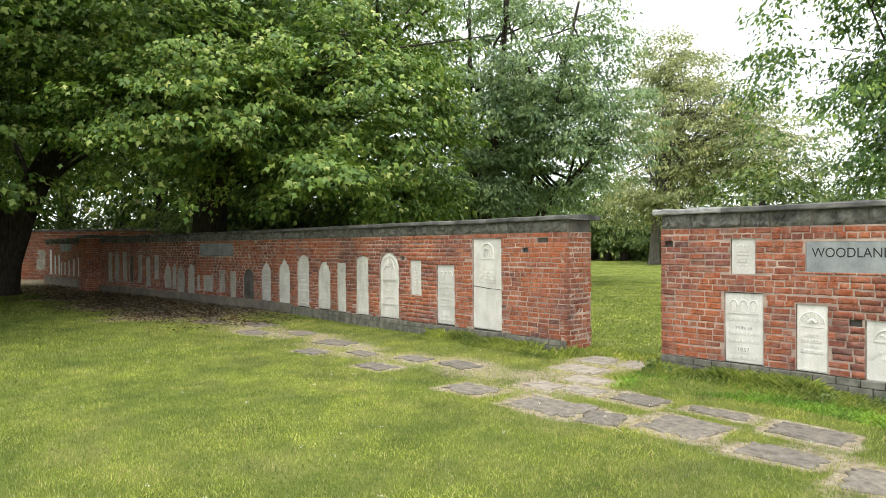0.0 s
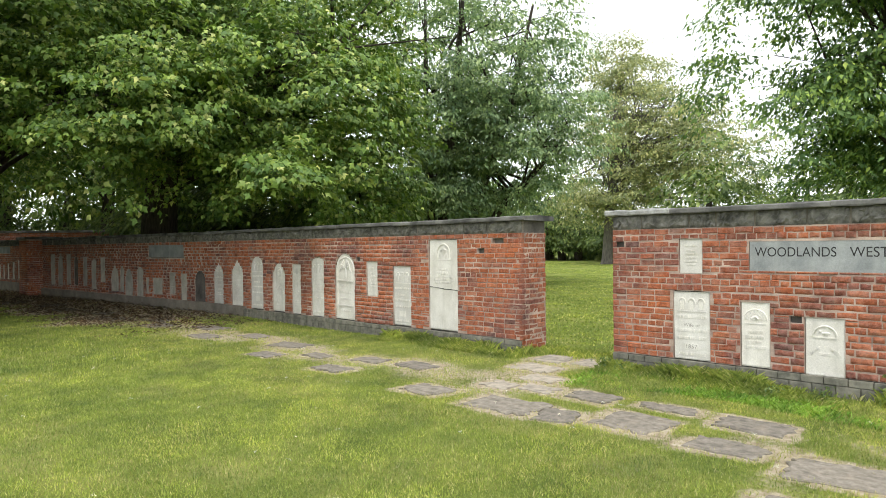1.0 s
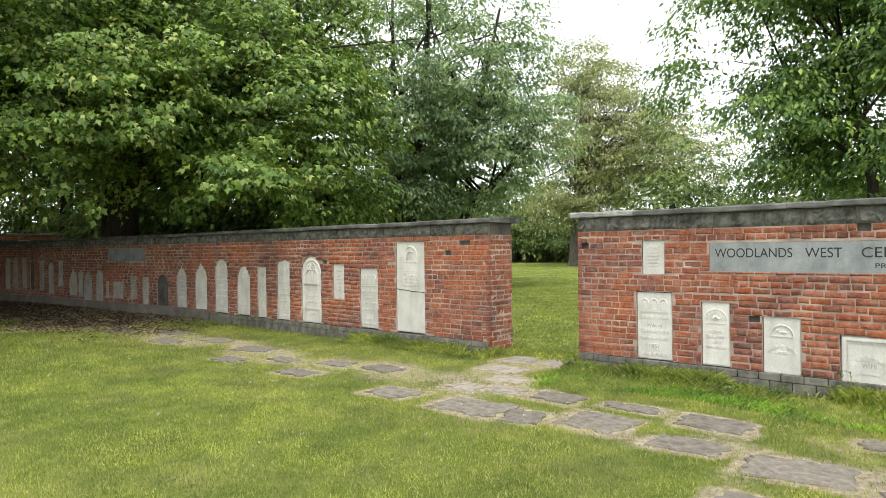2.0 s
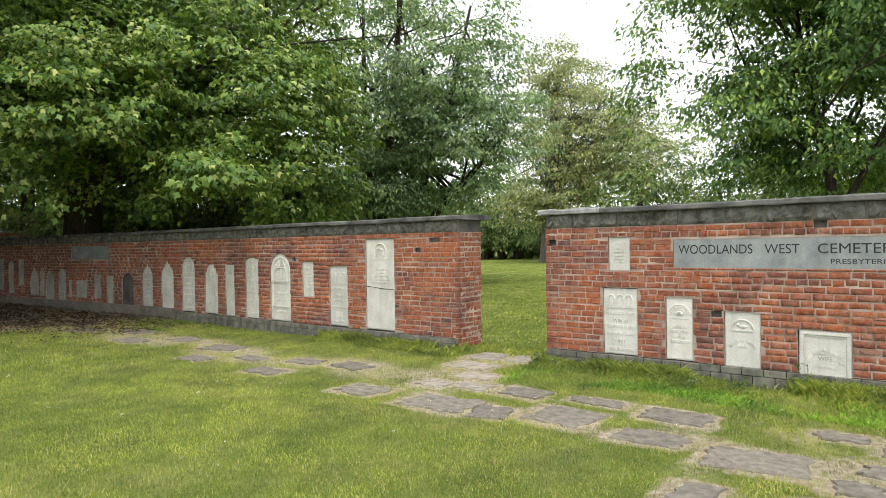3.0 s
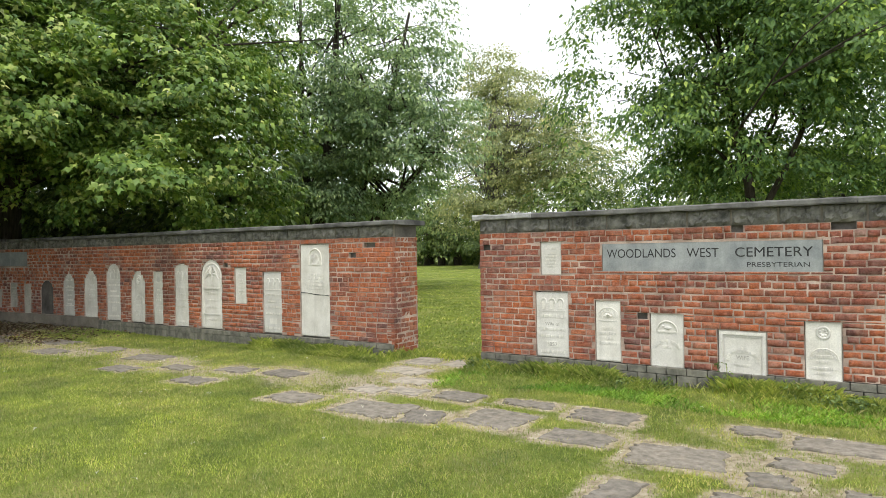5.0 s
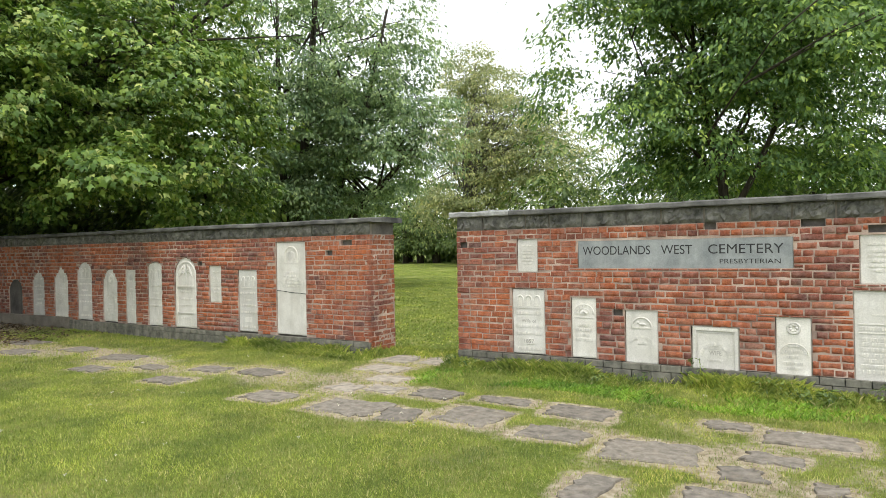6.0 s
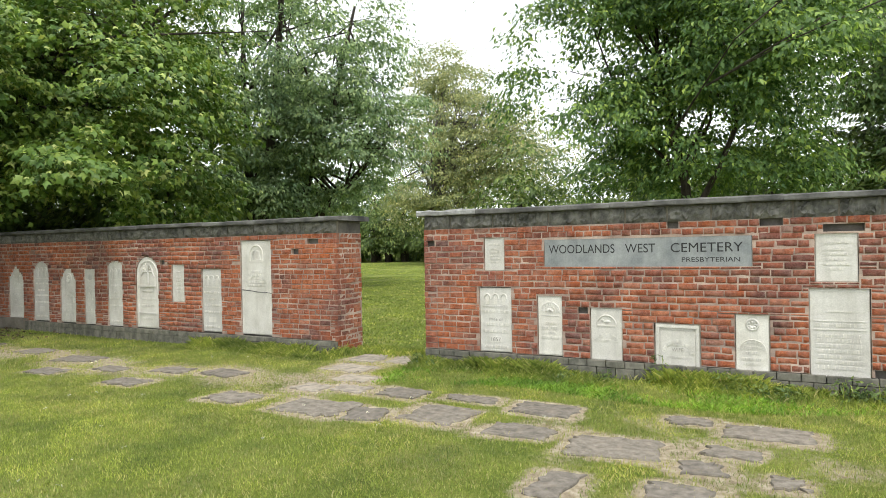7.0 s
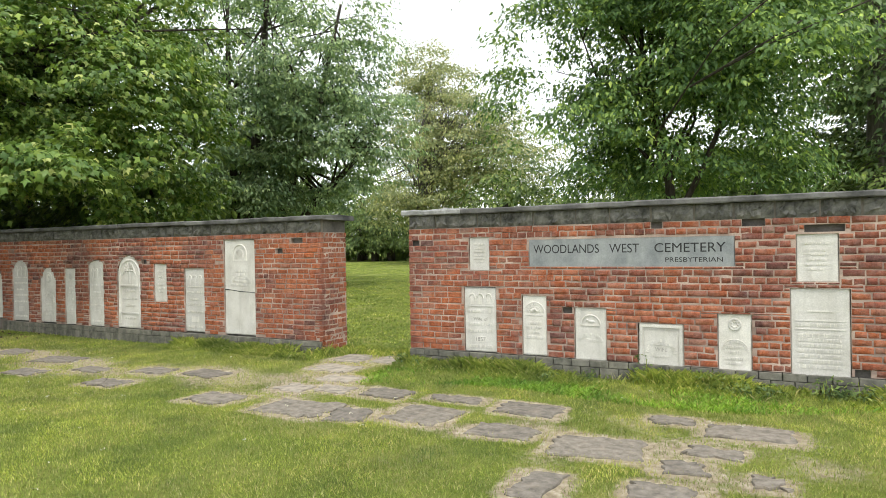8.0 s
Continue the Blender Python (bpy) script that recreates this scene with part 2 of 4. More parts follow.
def outline(kind, w, h):
    ks = [0.0] if kind == "rect" else [0.0, *[1 - (1 - t) for t in np.linspace(0.55, 1.0, 26)]]
    if kind == "rect":
        side = [(w / 2, 0.0), (w / 2, h)]
    else:
        side = [(w / 2 * half_width(kind, t, h / w), t * h) for t in ks]
    left = [(-x, z) for x, z in reversed(side) if x > 1e-4]
    return side + left


def slab(bm, poly, y0, y1, bevel=0.006):
    """A slab with that outline in x and z, from its back y1 to its front y0, with a worn front edge."""
    cx = sum(p[0] for p in poly) / len(poly)
    cz = sum(p[1] for p in poly) / len(poly)
    w = max(p[0] for p in poly) - min(p[0] for p in poly)
    k = 1 - 2 * bevel / w
    rings = [[bm.verts.new((x, y, z)) for x, z in q] for y, q in (
        (y1, poly), (y0 + bevel, poly), (y0, [(cx + (x - cx) * k, cz + (z - cz) * k) for x, z in poly]))]
    for a, b in zip(rings, rings[1:]):
        for j in range(len(a)):
            bm.faces.new((a[j], a[(j + 1) % len(a)], b[(j + 1) % len(a)], b[j]))
    bm.faces.new(rings[-1])
    bm.normal_update()
# ---- headstones set in the walls: x from, to, z from, to, top, carving ----
RIGHT_STONES = [
    (-1.999, -1.736, 1.185, 1.59, "rect", "lines"), (-2.073, -1.654, 0.195, 0.977, "rect", "urns"),
    (-1.32, -1.024, 0.195, 0.895, "rect", "fan"), (-0.691, -0.337, 0.18, 0.77, "rect", "lunette"),
    (0.01, 0.472, 0.155, 0.625, "rect", "framed"), (0.809, 1.12, 0.165, 0.748, "rect", "wreath"),
    (1.471, 1.968, 0.16, 1.023, "rect", "text"), (1.527, 1.878, 1.084, 1.557, "rect", "lines"),
]
LEFT_STONES = [
    (-6.129, -5.509, 0.21, 1.635, "rect", "willow"), (-6.995, -6.56, 0.21, 1.205, "rect", "urns"),
    (-7.701, -7.411, 0.661, 1.287, "rect", "lines"), (-8.628, -8.046, 0.2, 1.418, "arch", "tree"),
    (-9.397, -8.995, 0.2, 1.345, "flat_arch", "urns"), (-10.078, -9.777, 0.2, 1.2, "rect", "lines"),
    (-10.829, -10.357, 0.21, 1.216, "shoulder", "wreath"), (-11.712, -11.21, 0.21, 1.355, "arch", "urns"),
    (-12.556, -12.062, 0.21, 1.285, "bell", "lines"), (-13.366, -12.935, 0.23, 1.21, "bell", "lines"),
    (-14.258, -13.766, 0.21, 0.997, "arch", "dark"), (-14.924, -14.642, 0.21, 0.922, "rect", "lines"),
    (-15.497, -15.212, 0.36, 0.93, "rect", "lines"), (-16.386, -15.874, 0.34, 0.778, "rect", "plain"),
]
FAR_STONES = [
    (-16.76, -16.62, 0.34, 0.768, "rect", "plain"), (-17.3, -16.93, 0.22, 1.05, "flat_arch", "plain"),
    (-18.0, -17.55, 0.22, 1.05, "point", "plain"), (-18.33, -18.08, 0.31, 1.11, "point", "plain"),
    (-18.9, -18.42, 0.33, 1.1, "point", "plain"), (-19.6, -19.29, 0.57, 1.3, "rect", "plain"),
    (-20.24, -19.91, 0.34, 1.26, "flat_arch", "plain"), (-20.86, -20.56, 0.42, 1.31, "rect", "plain"),
    (-21.56, -21.25, 0.44, 1.37, "point", "dark"), (-22.14, -21.81, 0.44, 1.4, "rect", "plain"),
    (-22.84, -22.46, 0.4, 1.46, "point", "plain"), (-23.47, -23.12, 0.38, 1.4, "rect", "plain"),
]
END_STONES = [
    (-26.4, -26.06, 0.45, 1.51, "rect", "plain"), (-26.85, -26.65, 0.46, 1.18, "rect", "plain"),
    (-27.55, -27.28, 0.46, 1.1, "rect", "plain"), (-28.2, -27.98, 0.44, 1.05, "rect", "plain"),
    (-28.78, -28.6, 0.44, 1.0, "rect", "plain"), (-29.29, -29.12, 0.45, 1.0, "rect", "plain"),
    (-29.72, -29.42, 0.46, 1.25, "rect", "plain"), (-30.35, -30.04, 0.46, 1.27, "arch", "plain"),
    (-31.09, -30.68, 0.44, 1.49, "rect", "plain"),
]
SIGN_BOX = (-1.221, 0.974, 1.236, 1.55, "rect", "sign")
PLAQUE_BOX = (-16.6, -14.781, 1.32, 1.65, "rect", "sign")
FAR_PLAQUE = (-29.35, -27.78, 1.44, 1.7, "rect", "sign")


def free_spans(x0, x1, z, stones, margin=0.012):
    """The stretches of the course at height z that no headstone takes up."""
    spans = [(x0, x1)]
    for a, b, z0, z1, kind, _ in stones:
        h = (z - z0) / (z1 - z0)
        if not -0.02 < h < 1.0:
            continue
        half = (b - a) / 2 * half_width(kind, max(h, 0), (z1 - z0) / (b - a)) + margin
        c = (a + b) / 2
        spans = [s for p, q in spans for s in ((p, min(q, c - half)), (max(p, c + half), q)) if s[1] - s[0] > 0.012]
    return spans


def course_strips(z, stones):
    """A course split where the straight top or foot of a headstone cuts it: (from, to)."""
    cuts = sorted({q for a, b, z0, z1, kind, _ in stones for q in (z0, z1 if kind == "rect" else z0) if z + 0.014 < q < z + COURSE - 0.014})
    edges = [z, *cuts, z + COURSE]
    return list(zip(edges, edges[1:]))


def brick_shape(rng):
    """One worn brick, 1 m long (scaled to its length), its front at y = 0, with rounded and broken arrises."""
    bm = bmesh.new()
    h, e = COURSE - 0.0105, 0.0055
    j = lambda s: (rng.random() - 0.5) * s
    rings = []
    chip = rng.randrange(6)
    plan = ((-1, -1), (-0.3, -1), (0.35, -1), (1, -1), (1, 1), (0.3, 1), (-0.35, 1), (-1, 1))
    for y, k in ((0.055, 0.0), (e, 0.0), (0.0, e)):
        ring = []
        for q, (sx, sz) in enumerate(plan):
            worn = 2.4 if k and chip in (q, q - 1) else 1.0
            ring.append(bm.verts.new((sx * (0.5 - k * 3.0 * worn * (abs(sx) == 1)) + j(0.03), y + (j(0.004) if k else 0), h / 2 + sz * (h / 2 - k * worn) + j(0.0055))))
        rings.append(ring)
    n = len(plan)
    for a, b in zip(rings, rings[1:]):
        for q in range(n):
            bm.faces.new((a[q], a[(q + 1) % n], b[(q + 1) % n], b[q]))
    t = rings[-1]
    for q in ((0, 1, 6, 7), (1, 2, 5, 6), (2, 3, 4, 5)):
        bm.faces.new([t[i] for i in q])
    me = bpy.data.meshes.new("brick")
    bm.to_mesh(me)
    bm.free()
    return me


brick_rng = random.Random(5)
BRICK_SHAPES = [brick_shape(brick_rng) for _ in range(16)]
for me in BRICK_SHAPES:
    me.materials.append(BRICK)
SHAPE_DATA = []
for me in BRICK_SHAPES:
    co = np.zeros(len(me.vertices) * 3, np.float32)
    me.vertices.foreach_get("co", co)
    SHAPE_DATA.append((co.reshape(-1, 3), np.array([p.vertices[:] for p in me.polygons], np.int32)))


def lay_bricks(x0, x1, stones, seed, z0=BASE, courses=21):
    """Places of the bricks of a stretch of wall: (x centre, length, z, y shift, height's share)."""
    rng = random.Random(seed)
    out = []
    for c in range(courses):
        z = z0 + c * COURSE
        header = c % 7 == 5
        pitch = 0.104 if header else 0.19
        x = x0 - pitch * (0.5 if c % 2 else 0.0) - rng.random() * 0.02
        strips = course_strips(z, stones)
        parts = [free_spans(x0, x1, (lo + hi) / 2, stones, 0.008) for lo, hi in strips]
        wave = rng.random() * 6
        while x < x1:
            step = pitch * rng.uniform(0.94, 1.06)
            if not header and rng.random() < 0.1:
                step = 0.104
            sag = 0.004 * math.sin(x * 1.1 + wave) + rng.gauss(0, 0.0025)
            shift = max(-0.008, min(0.001, rng.gauss(-0.002, 0.003)))
            a, b = x, x + step - rng.uniform(0.01, 0.015)
            if all(any(p <= a and b <= q for p, q in sp) for sp in parts):
                out.append(((a + b) / 2, b - a, z + 0.0048 + sag, shift, rng.uniform(0.93, 1.05)))
            else:
                for (lo, hi), sp in zip(strips, parts):
                    share = (hi - lo - 0.0095) / (COURSE - 0.0105)
                    if share < 0.2:
                        continue
                    for p, q in sp:
                        u, v = max(a, p), min(b, q)
                        if v - u > 0.03:
                            out.append(((u + v) / 2, v - u, lo + 0.005, shift, share))
            x += step
    return out


def joined_bricks(name, places, parent, mat, place=None):
    """Bricks joined into one part; place: a pose for a face that does not follow the walls' line."""
    rng = random.Random(11)
    vs, fs, n = [], [], 0
    for x, length, z, shift, share in places:
        co, f = SHAPE_DATA[rng.randrange(16)]
        vs.append(co * (length, 1, share) + (x, shift + (0 if place else face_y(x)), z))
        fs.append(f + n)
        n += len(co)
    v = np.concatenate(vs)
    if place:
        m = np.array(place)
        v = v @ m[:3, :3].T + m[:3, 3]
    return tagged(big_mesh(name, v, np.concatenate(fs), mat, parent), kind="stuff")


def brick_objects(places, parent, turn=None, angle=90):
    rng = random.Random(12)
    for x, length, z, shift, share in places:
        ob = new("brick", BRICK_SHAPES[rng.randrange(16)])
        if turn is None:
            ob.location = (x, face_y(x) + shift, z)
        else:
            ob.location, ob.rotation_euler = turn(x, shift, z), (0, 0, radians(angle))
        ob.scale = (length, 1, share)
        ob.parent = parent


def mortar_bed(x0, x1, stones, z0, courses, parent):
    """The mortar between the bricks, set back a little from their faces, with openings for the headstones."""
    bm = bmesh.new()
    for c in range(courses):
        for lo, hi in course_strips(z0 + c * COURSE, stones):
            n = 2 if hi - lo > COURSE * 0.6 else 1
            for m in range(n):
                u, w = lo + (hi - lo) * m / n, lo + (hi - lo) * (m + 1) / n
                for p, q in free_spans(x0, x1, (u + w) / 2, stones, 0.004):
                    k = max(1, int((q - p) / 0.6))
                    for i in range(k):
                        for v in box(bm, p + (q - p) * i / k, p + (q - p) * (i + 1) / k, 0.0035, 0.06, u, w):
                            v.co.y += face_y(v.co.x)
    return part("mortar", bm, MORTAR, parent)


def bent_box(x0, x1, y0, y1, z0, z1):
    bm = bmesh.new()
    k = max(1, int((x1 - x0) / 0.6))
    for i in range(k):
        v = box(bm, x0 + (x1 - x0) * i / k, x0 + (x1 - x0) * (i + 1) / k, y0, y1, z0, z1)
        for u in v:
            u.co.y += face_y(u.co.x)
    return bm


def rough_stone(w, d, h, rng, rough=0.016, cuts=16):
    """A rock-faced block, its front at y = 0, resting at z = 0, with split, uneven front."""
    bm = bmesh.new()
    nx, nz = cuts, 5
    grid = {}
    for i in range(nx + 1):
        for k in range(nz + 1):
            edge = i in (0, nx) or k in (0, nz)
            y = rng.uniform(0.002, 0.012) if edge else -rng.random() ** 1.5 * rough * 1.8
            grid[i, k] = bm.verts.new((-w / 2 + w * i / nx + (0 if i in (0, nx) else rng.gauss(0, w / nx * 0.15)), y,
                                       h * k / nz + (rng.gauss(0, 0.003) if k in (0, nz) else rng.gauss(0, 0.01))))
    for i in range(nx):
        for k in range(nz):
            bm.faces.new((grid[i, k], grid[i + 1, k], grid[i + 1, k + 1], grid[i, k + 1]))
    back = {(i, k): bm.verts.new((-w / 2 + w * (i > 0), d, h * k)) for i in (0, 1) for k in (0, 1)}
    bm.faces.new([grid[i, 0] for i in range(nx, -1, -1)] + [back[0, 0], back[1, 0]])
    bm.faces.new([grid[i, nz] for i in range(nx + 1)] + [back[1, 1], back[0, 1]])
    bm.faces.new([grid[0, k] for k in range(nz + 1)] + [back[0, 1], back[0, 0]])
    bm.faces.new([grid[nx, k] for k in range(nz, -1, -1)] + [back[1, 0], back[1, 1]])
    bm.faces.new((back[0, 0], back[0, 1], back[1, 1], back[1, 0]))
    return bm


def coping_slab(w, d, h, rng, broken=0.0):
    """A coping slab, front edge at y = 0, with a worn and chipped arris."""
    bm = bmesh.new()
    nx = max(4, int(w / 0.09))
    prof = ((0.006, 0.0), (0.0, 0.012), (0.0, h - 0.016), (0.012, h - 0.002), (d / 2, h + 0.012), (d - 0.01, h), (d, h - 0.02), (d, 0.0))
    rings = []
    for i in range(nx + 1):
        x = -w / 2 + w * i / nx
        chip = max(0.0, rng.gauss(0, 0.005)) + (rng.random() * 0.03 * broken)
        ring = []
        for k, (y, z) in enumerate(prof):
            front = k < 4
            ring.append(bm.verts.new((x + rng.gauss(0, 0.002), y + (chip if front else 0), z + rng.gauss(0, 0.0018 + 0.006 * broken * (z > 0.02)))))
        rings.append(ring)
    for a, b in zip(rings, rings[1:]):
        for k in range(len(prof)):
            q = (k + 1) % len(prof)
            bm.faces.new((a[k], b[k], b[q], a[q]))
    bm.faces.new(rings[0][::-1])
    bm.faces.new(rings[-1])
    bmesh.ops.recalc_face_normals(bm, faces=bm.faces)
    return bm


def band_and_coping(wall, x0, x1, seed, lo, hi, top, single=True, lap0=0.08, lap1=0.08, pale_first=None):
    """The dark stone course under the coping, and the coping slabs, piece by piece."""
    rng = random.Random(seed)
    x = x0
    while x < x1 - 0.01:
        w = rng.uniform(0.3, 0.66)
        w = x1 - x if x + w > x1 - 0.25 else w
        ob = part("band_stone", rough_stone(w - rng.uniform(0.012, 0.028), THICK, hi - lo - 0.006, rng), BAND, wall)
        ob.location = (x + w / 2, face_y(x + w / 2) - 0.004, lo + 0.003)
        x += w
    part("band_mortar", bent_box(x0 + 0.006, x1 - 0.006, 0.016, 0.1, lo + 0.002, hi - 0.002), RENDERED, wall)
    x, first = x0 - lap0, True
    end = x1 + lap1
    while x < end - 0.01:
        w = rng.uniform(1.15, 1.75)
        if pale_first and first:
            w = pale_first
        w = end - x if x + w > end - 0.5 else w
        pale = bool(pale_first) and first
        ob = part("coping_slab", coping_slab(w - 0.006, THICK + 0.16, top - hi, rng, 1.0 if pale else 0.15), LICHEN if pale else COPING, wall,
                  "broken pale coping slab" if pale else "")
        ob.location = (x + w / 2, face_y(x + w / 2) - 0.08, hi + rng.gauss(0, 0.002))
        x, first = x + w, False


def plinth(wall, x0, x1, seed, objects=True):
    rng = random.Random(seed)
    for c in range(2):
        z = BASE - 0.005 - (c + 1) * 0.076
        x = x0 - 0.105 * c
        while x < x1:
            a, b = max(x, x0), min(x + 0.212, x1)
            if b - a > 0.05:
                bm = bmesh.new()
                box(bm, a + 0.004, b - 0.004, -0.028 + rng.gauss(0, 0.002), 0.05, -0.07 if c else z + 0.003, z + 0.073)
                bmesh.ops.bevel(bm, geom=bm.edges[:], offset=0.003, segments=1, affect="EDGES")
                for v in bm.verts:
                    v.co.y += face_y(v.co.x)
                part("plinth_block", bm, PLINTH, wall)
            x += 0.212


def bars(bm, x0, x1, z, h, y, rng, words=3):
    """A line of lettering that cannot be read: short raised bars."""
    x = x0
    while x < x1 - 0.01:
        w = min(rng.uniform(0.012, 0.022), x1 - x)
        box(bm, x, x + w * 0.72, y - 0.005, y + 0.004, z, z + h * rng.uniform(0.85, 1.0))
        x += w
        if rng.random() < 0.12:
            x += 0.018


def arc_band(bm, cx, cz, r, w, a0, a1, y, n=16, proud=0.012, sz=1.0):
    pts = [(math.cos(a0 + (a1 - a0) * k / n), math.sin(a0 + (a1 - a0) * k / n)) for k in range(n + 1)]
    rows = [[bm.verts.new((cx + c * rr, yy, cz + s * rr * sz)) for c, s in pts] for rr, yy in ((r - w / 2, y), (r - w / 4, y - proud), (r + w / 4, y - proud), (r + w / 2, y))]
    for a, b in zip(rows, rows[1:]):
        for k in range(n):
            bm.faces.new((a[k], a[k + 1], b[k + 1], b[k]))


def arc_text(bm, cx, cz, r, a0, a1, y, n, tall, rng):
    """Raised letters too worn to read, standing round an arc."""
    for k in range(n):
        if rng.random() < 0.12:
            continue
        a = a0 + (a1 - a0) * (k + 0.5) / n
        out, along = Vector((math.cos(a), 0, math.sin(a))), Vector((-math.sin(a), 0, math.cos(a)))
        w = abs(a1 - a0) * r / n * rng.uniform(0.28, 0.4)
        for v in box(bm, -w, w, y - 0.006, y + 0.004, r - tall / 2, r + tall / 2):
            u, d = v.co.x, v.co.z
            v.co = Vector((cx, v.co.y, cz)) + out * d + along * u


def dome(bm, cx, cz, rx, rz, y, proud=0.008, n=12):
    c = bm.verts.new((cx, y - proud, cz))
    mid = [bm.verts.new((cx + 0.7 * rx * math.cos(t), y - proud * 0.75, cz + 0.7 * rz * math.sin(t))) for t in [2 * math.pi * k / n for k in range(n)]]
    out = [bm.verts.new((cx + rx * math.cos(t), y + 0.001, cz + rz * math.sin(t))) for t in [2 * math.pi * k / n for k in range(n)]]
    for k in range(n):
        q = (k + 1) % n
        bm.faces.new((c, mid[k], mid[q]))
        bm.faces.new((mid[k], out[k], out[q], mid[q]))


def loose_pieces(bm):
    """The separate pieces of a bmesh, each as a bmesh of its own."""
    todo, out = set(bm.verts), []
    while todo:
        stack, island = [todo.pop()], []
        while stack:
            v = stack.pop()
            island.append(v)
            for e in v.link_edges:
                o = e.other_vert(v)
                if o in todo:
                    todo.discard(o)
                    stack.append(o)
        b = bmesh.new()
        m = {v: b.verts.new(v.co) for v in island}
        for f in {f for v in island for f in v.link_faces}:
            b.faces.new([m[v] for v in f.verts])
        b.normal_update()
        out.append(b)
    bm.free()
    return out


STONE_WORDS = {
    "lines": "small weathered white marble headstone with faint lettering, set in brick",
    "urns": "white marble headstone carved with urns above raised lettering, set in brick",
    "fan": "narrow white marble headstone with a carved arched fan, set in brick",
    "lunette": "white marble headstone with a sunken half-round panel, set in brick",
    "framed": "low white marble headstone with a moulded frame and arched lettering",
    "wreath": "white marble headstone with a carved wreath above an arched panel",
    "text": "large white marble headstone with many lines of faint lettering",
    "willow": "tall cracked white marble headstone with a carved willow, set in brick",
    "tree": "round-topped white marble headstone with a carved tree and moulded border",
    "plain": "narrow worn pale headstone set in the shaded brick wall",
    "dark": "dark weathered sandstone headstone set in the brick wall",
}


def headstone(spec, seed, group):
    x0, x1, z0, z1, kind, style = spec
    rng = random.Random(seed)
    w, h = x1 - x0, z1 - z0
    cx = (x0 + x1) / 2
    fy = face_y(cx)
    # stones in the far stretch take the marble greyed for shade
    mat = DARK_STONE_VOID_SHADE if style == "dark" else (MARBLE_SHADE_GREY if -24 < x1 < -13.5 else MARBLE)
    bm = bmesh.new()
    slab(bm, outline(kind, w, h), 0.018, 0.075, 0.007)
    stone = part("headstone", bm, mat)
    stone.location = (cx, fy, z0)
    stone.rotation_euler = (0, radians(rng.gauss(0, 0.3)), math.atan2(face_y(x1) - face_y(x0), w))
    tagged(stone, STONE_WORDS[style], "headstone", group)
    y = 0.018
    cut, text = bmesh.new(), bmesh.new()
    hw = w / 2
    lines = []
    if style == "lines":
        lines = [(0.78, 0.6), (0.64, 0.4), (0.55, 0.6), (0.44, 0.5), (0.34, 0.6), (0.25, 0.4)]
        if h > 0.9:
            dome(cut, 0, h * 0.86, hw * 0.4, hw * 0.5, y)
            box(cut, -hw * 0.75, hw * 0.75, y - 0.005, y + 0.004, h * 0.62, h * 0.635)
            box(cut, -hw * 0.75, hw * 0.75, y - 0.005, y + 0.004, h * 0.22, h * 0.235)
    elif style == "urns":
        for k in (-1, 0, 1):
            arc_band(cut, k * hw * 0.52, h * 0.83, hw * 0.2, hw * 0.06, 0, math.pi, y, sz=1.4, proud=0.008)
            box(cut, k * hw * 0.52 - hw * 0.1, k * hw * 0.52 + hw * 0.1, y - 0.006, y + 0.004, h * 0.74, h * 0.86)
        box(cut, -hw * 0.8, hw * 0.8, y - 0.006, y + 0.004, h * 0.705, h * 0.72)
        lines = [(0.61, 0.85), (0.41, 0.85), (0.3, 0.8), (0.06, 0.75)]
        if x0 < -3:
            lines.append((0.5, 0.5))
        box(cut, -hw * 0.35, hw * 0.35, y - 0.004, y + 0.004, h * 0.15, h * 0.235)
    elif style == "fan":
        arc_band(cut, 0, h * 0.72, hw * 0.8, hw * 0.07, 0, math.pi, y, proud=0.008)
        arc_band(cut, 0, h * 0.72, hw * 0.46, hw * 0.05, 0, math.pi, y, proud=0.006)
        arc_text(text, 0, h * 0.72, hw * 0.64, 0.1, math.pi - 0.1, y, 12, hw * 0.16, rng)
        for k in range(5):
            a = math.pi * (0.14 + 0.18 * k)
            tube(cut, [(0, y, h * 0.725), (math.cos(a) * hw * 0.2, y - 0.008, h * 0.725 + math.sin(a) * hw * 0.22), (math.cos(a) * hw * 0.38, y - 0.003, h * 0.725 + math.sin(a) * hw * 0.36)], [0.006, 0.014, 0.005], 5)
        box(cut, -hw * 0.7, hw * 0.7, y - 0.005, y + 0.004, h * 0.66, h * 0.672)
        lines = [(0.52, 0.5), (0.44, 0.7), (0.36, 0.5), (0.28, 0.75)]
    elif style == "lunette":
        arc_band(cut, 0, h * 0.68, hw * 0.6, hw * 0.1, 0, math.pi, y, proud=0.01)
        box(cut, -hw * 0.62, hw * 0.62, y - 0.008, y + 0.004, h * 0.655, h * 0.68)
        dome(cut, 0.01, h * 0.735, hw * 0.24, hw * 0.1, y, 0.014)
        dome(cut, -hw * 0.24, h * 0.765, hw * 0.09, hw * 0.08, y, 0.014)
        for q in (-0.12, 0.0, 0.14):
            box(cut, hw * q, hw * q + 0.008, y - 0.007, y + 0.004, h * 0.69, h * 0.72)
        arc_text(text, 0, h * 0.26, hw * 0.8, 0.45, math.pi - 0.45, y, 13, hw * 0.15, rng)
        lines = [(0.36, 0.3)]
    elif style == "framed":
        for a, b, c, d in ((-hw + 0.012, hw - 0.012, h - 0.045, h - 0.012), (-hw + 0.012, -hw + 0.045, 0.012, h - 0.046), (hw - 0.045, hw - 0.012, 0.012, h - 0.046)):
            box(cut, a, b, y - 0.014, y + 0.004, c, d)
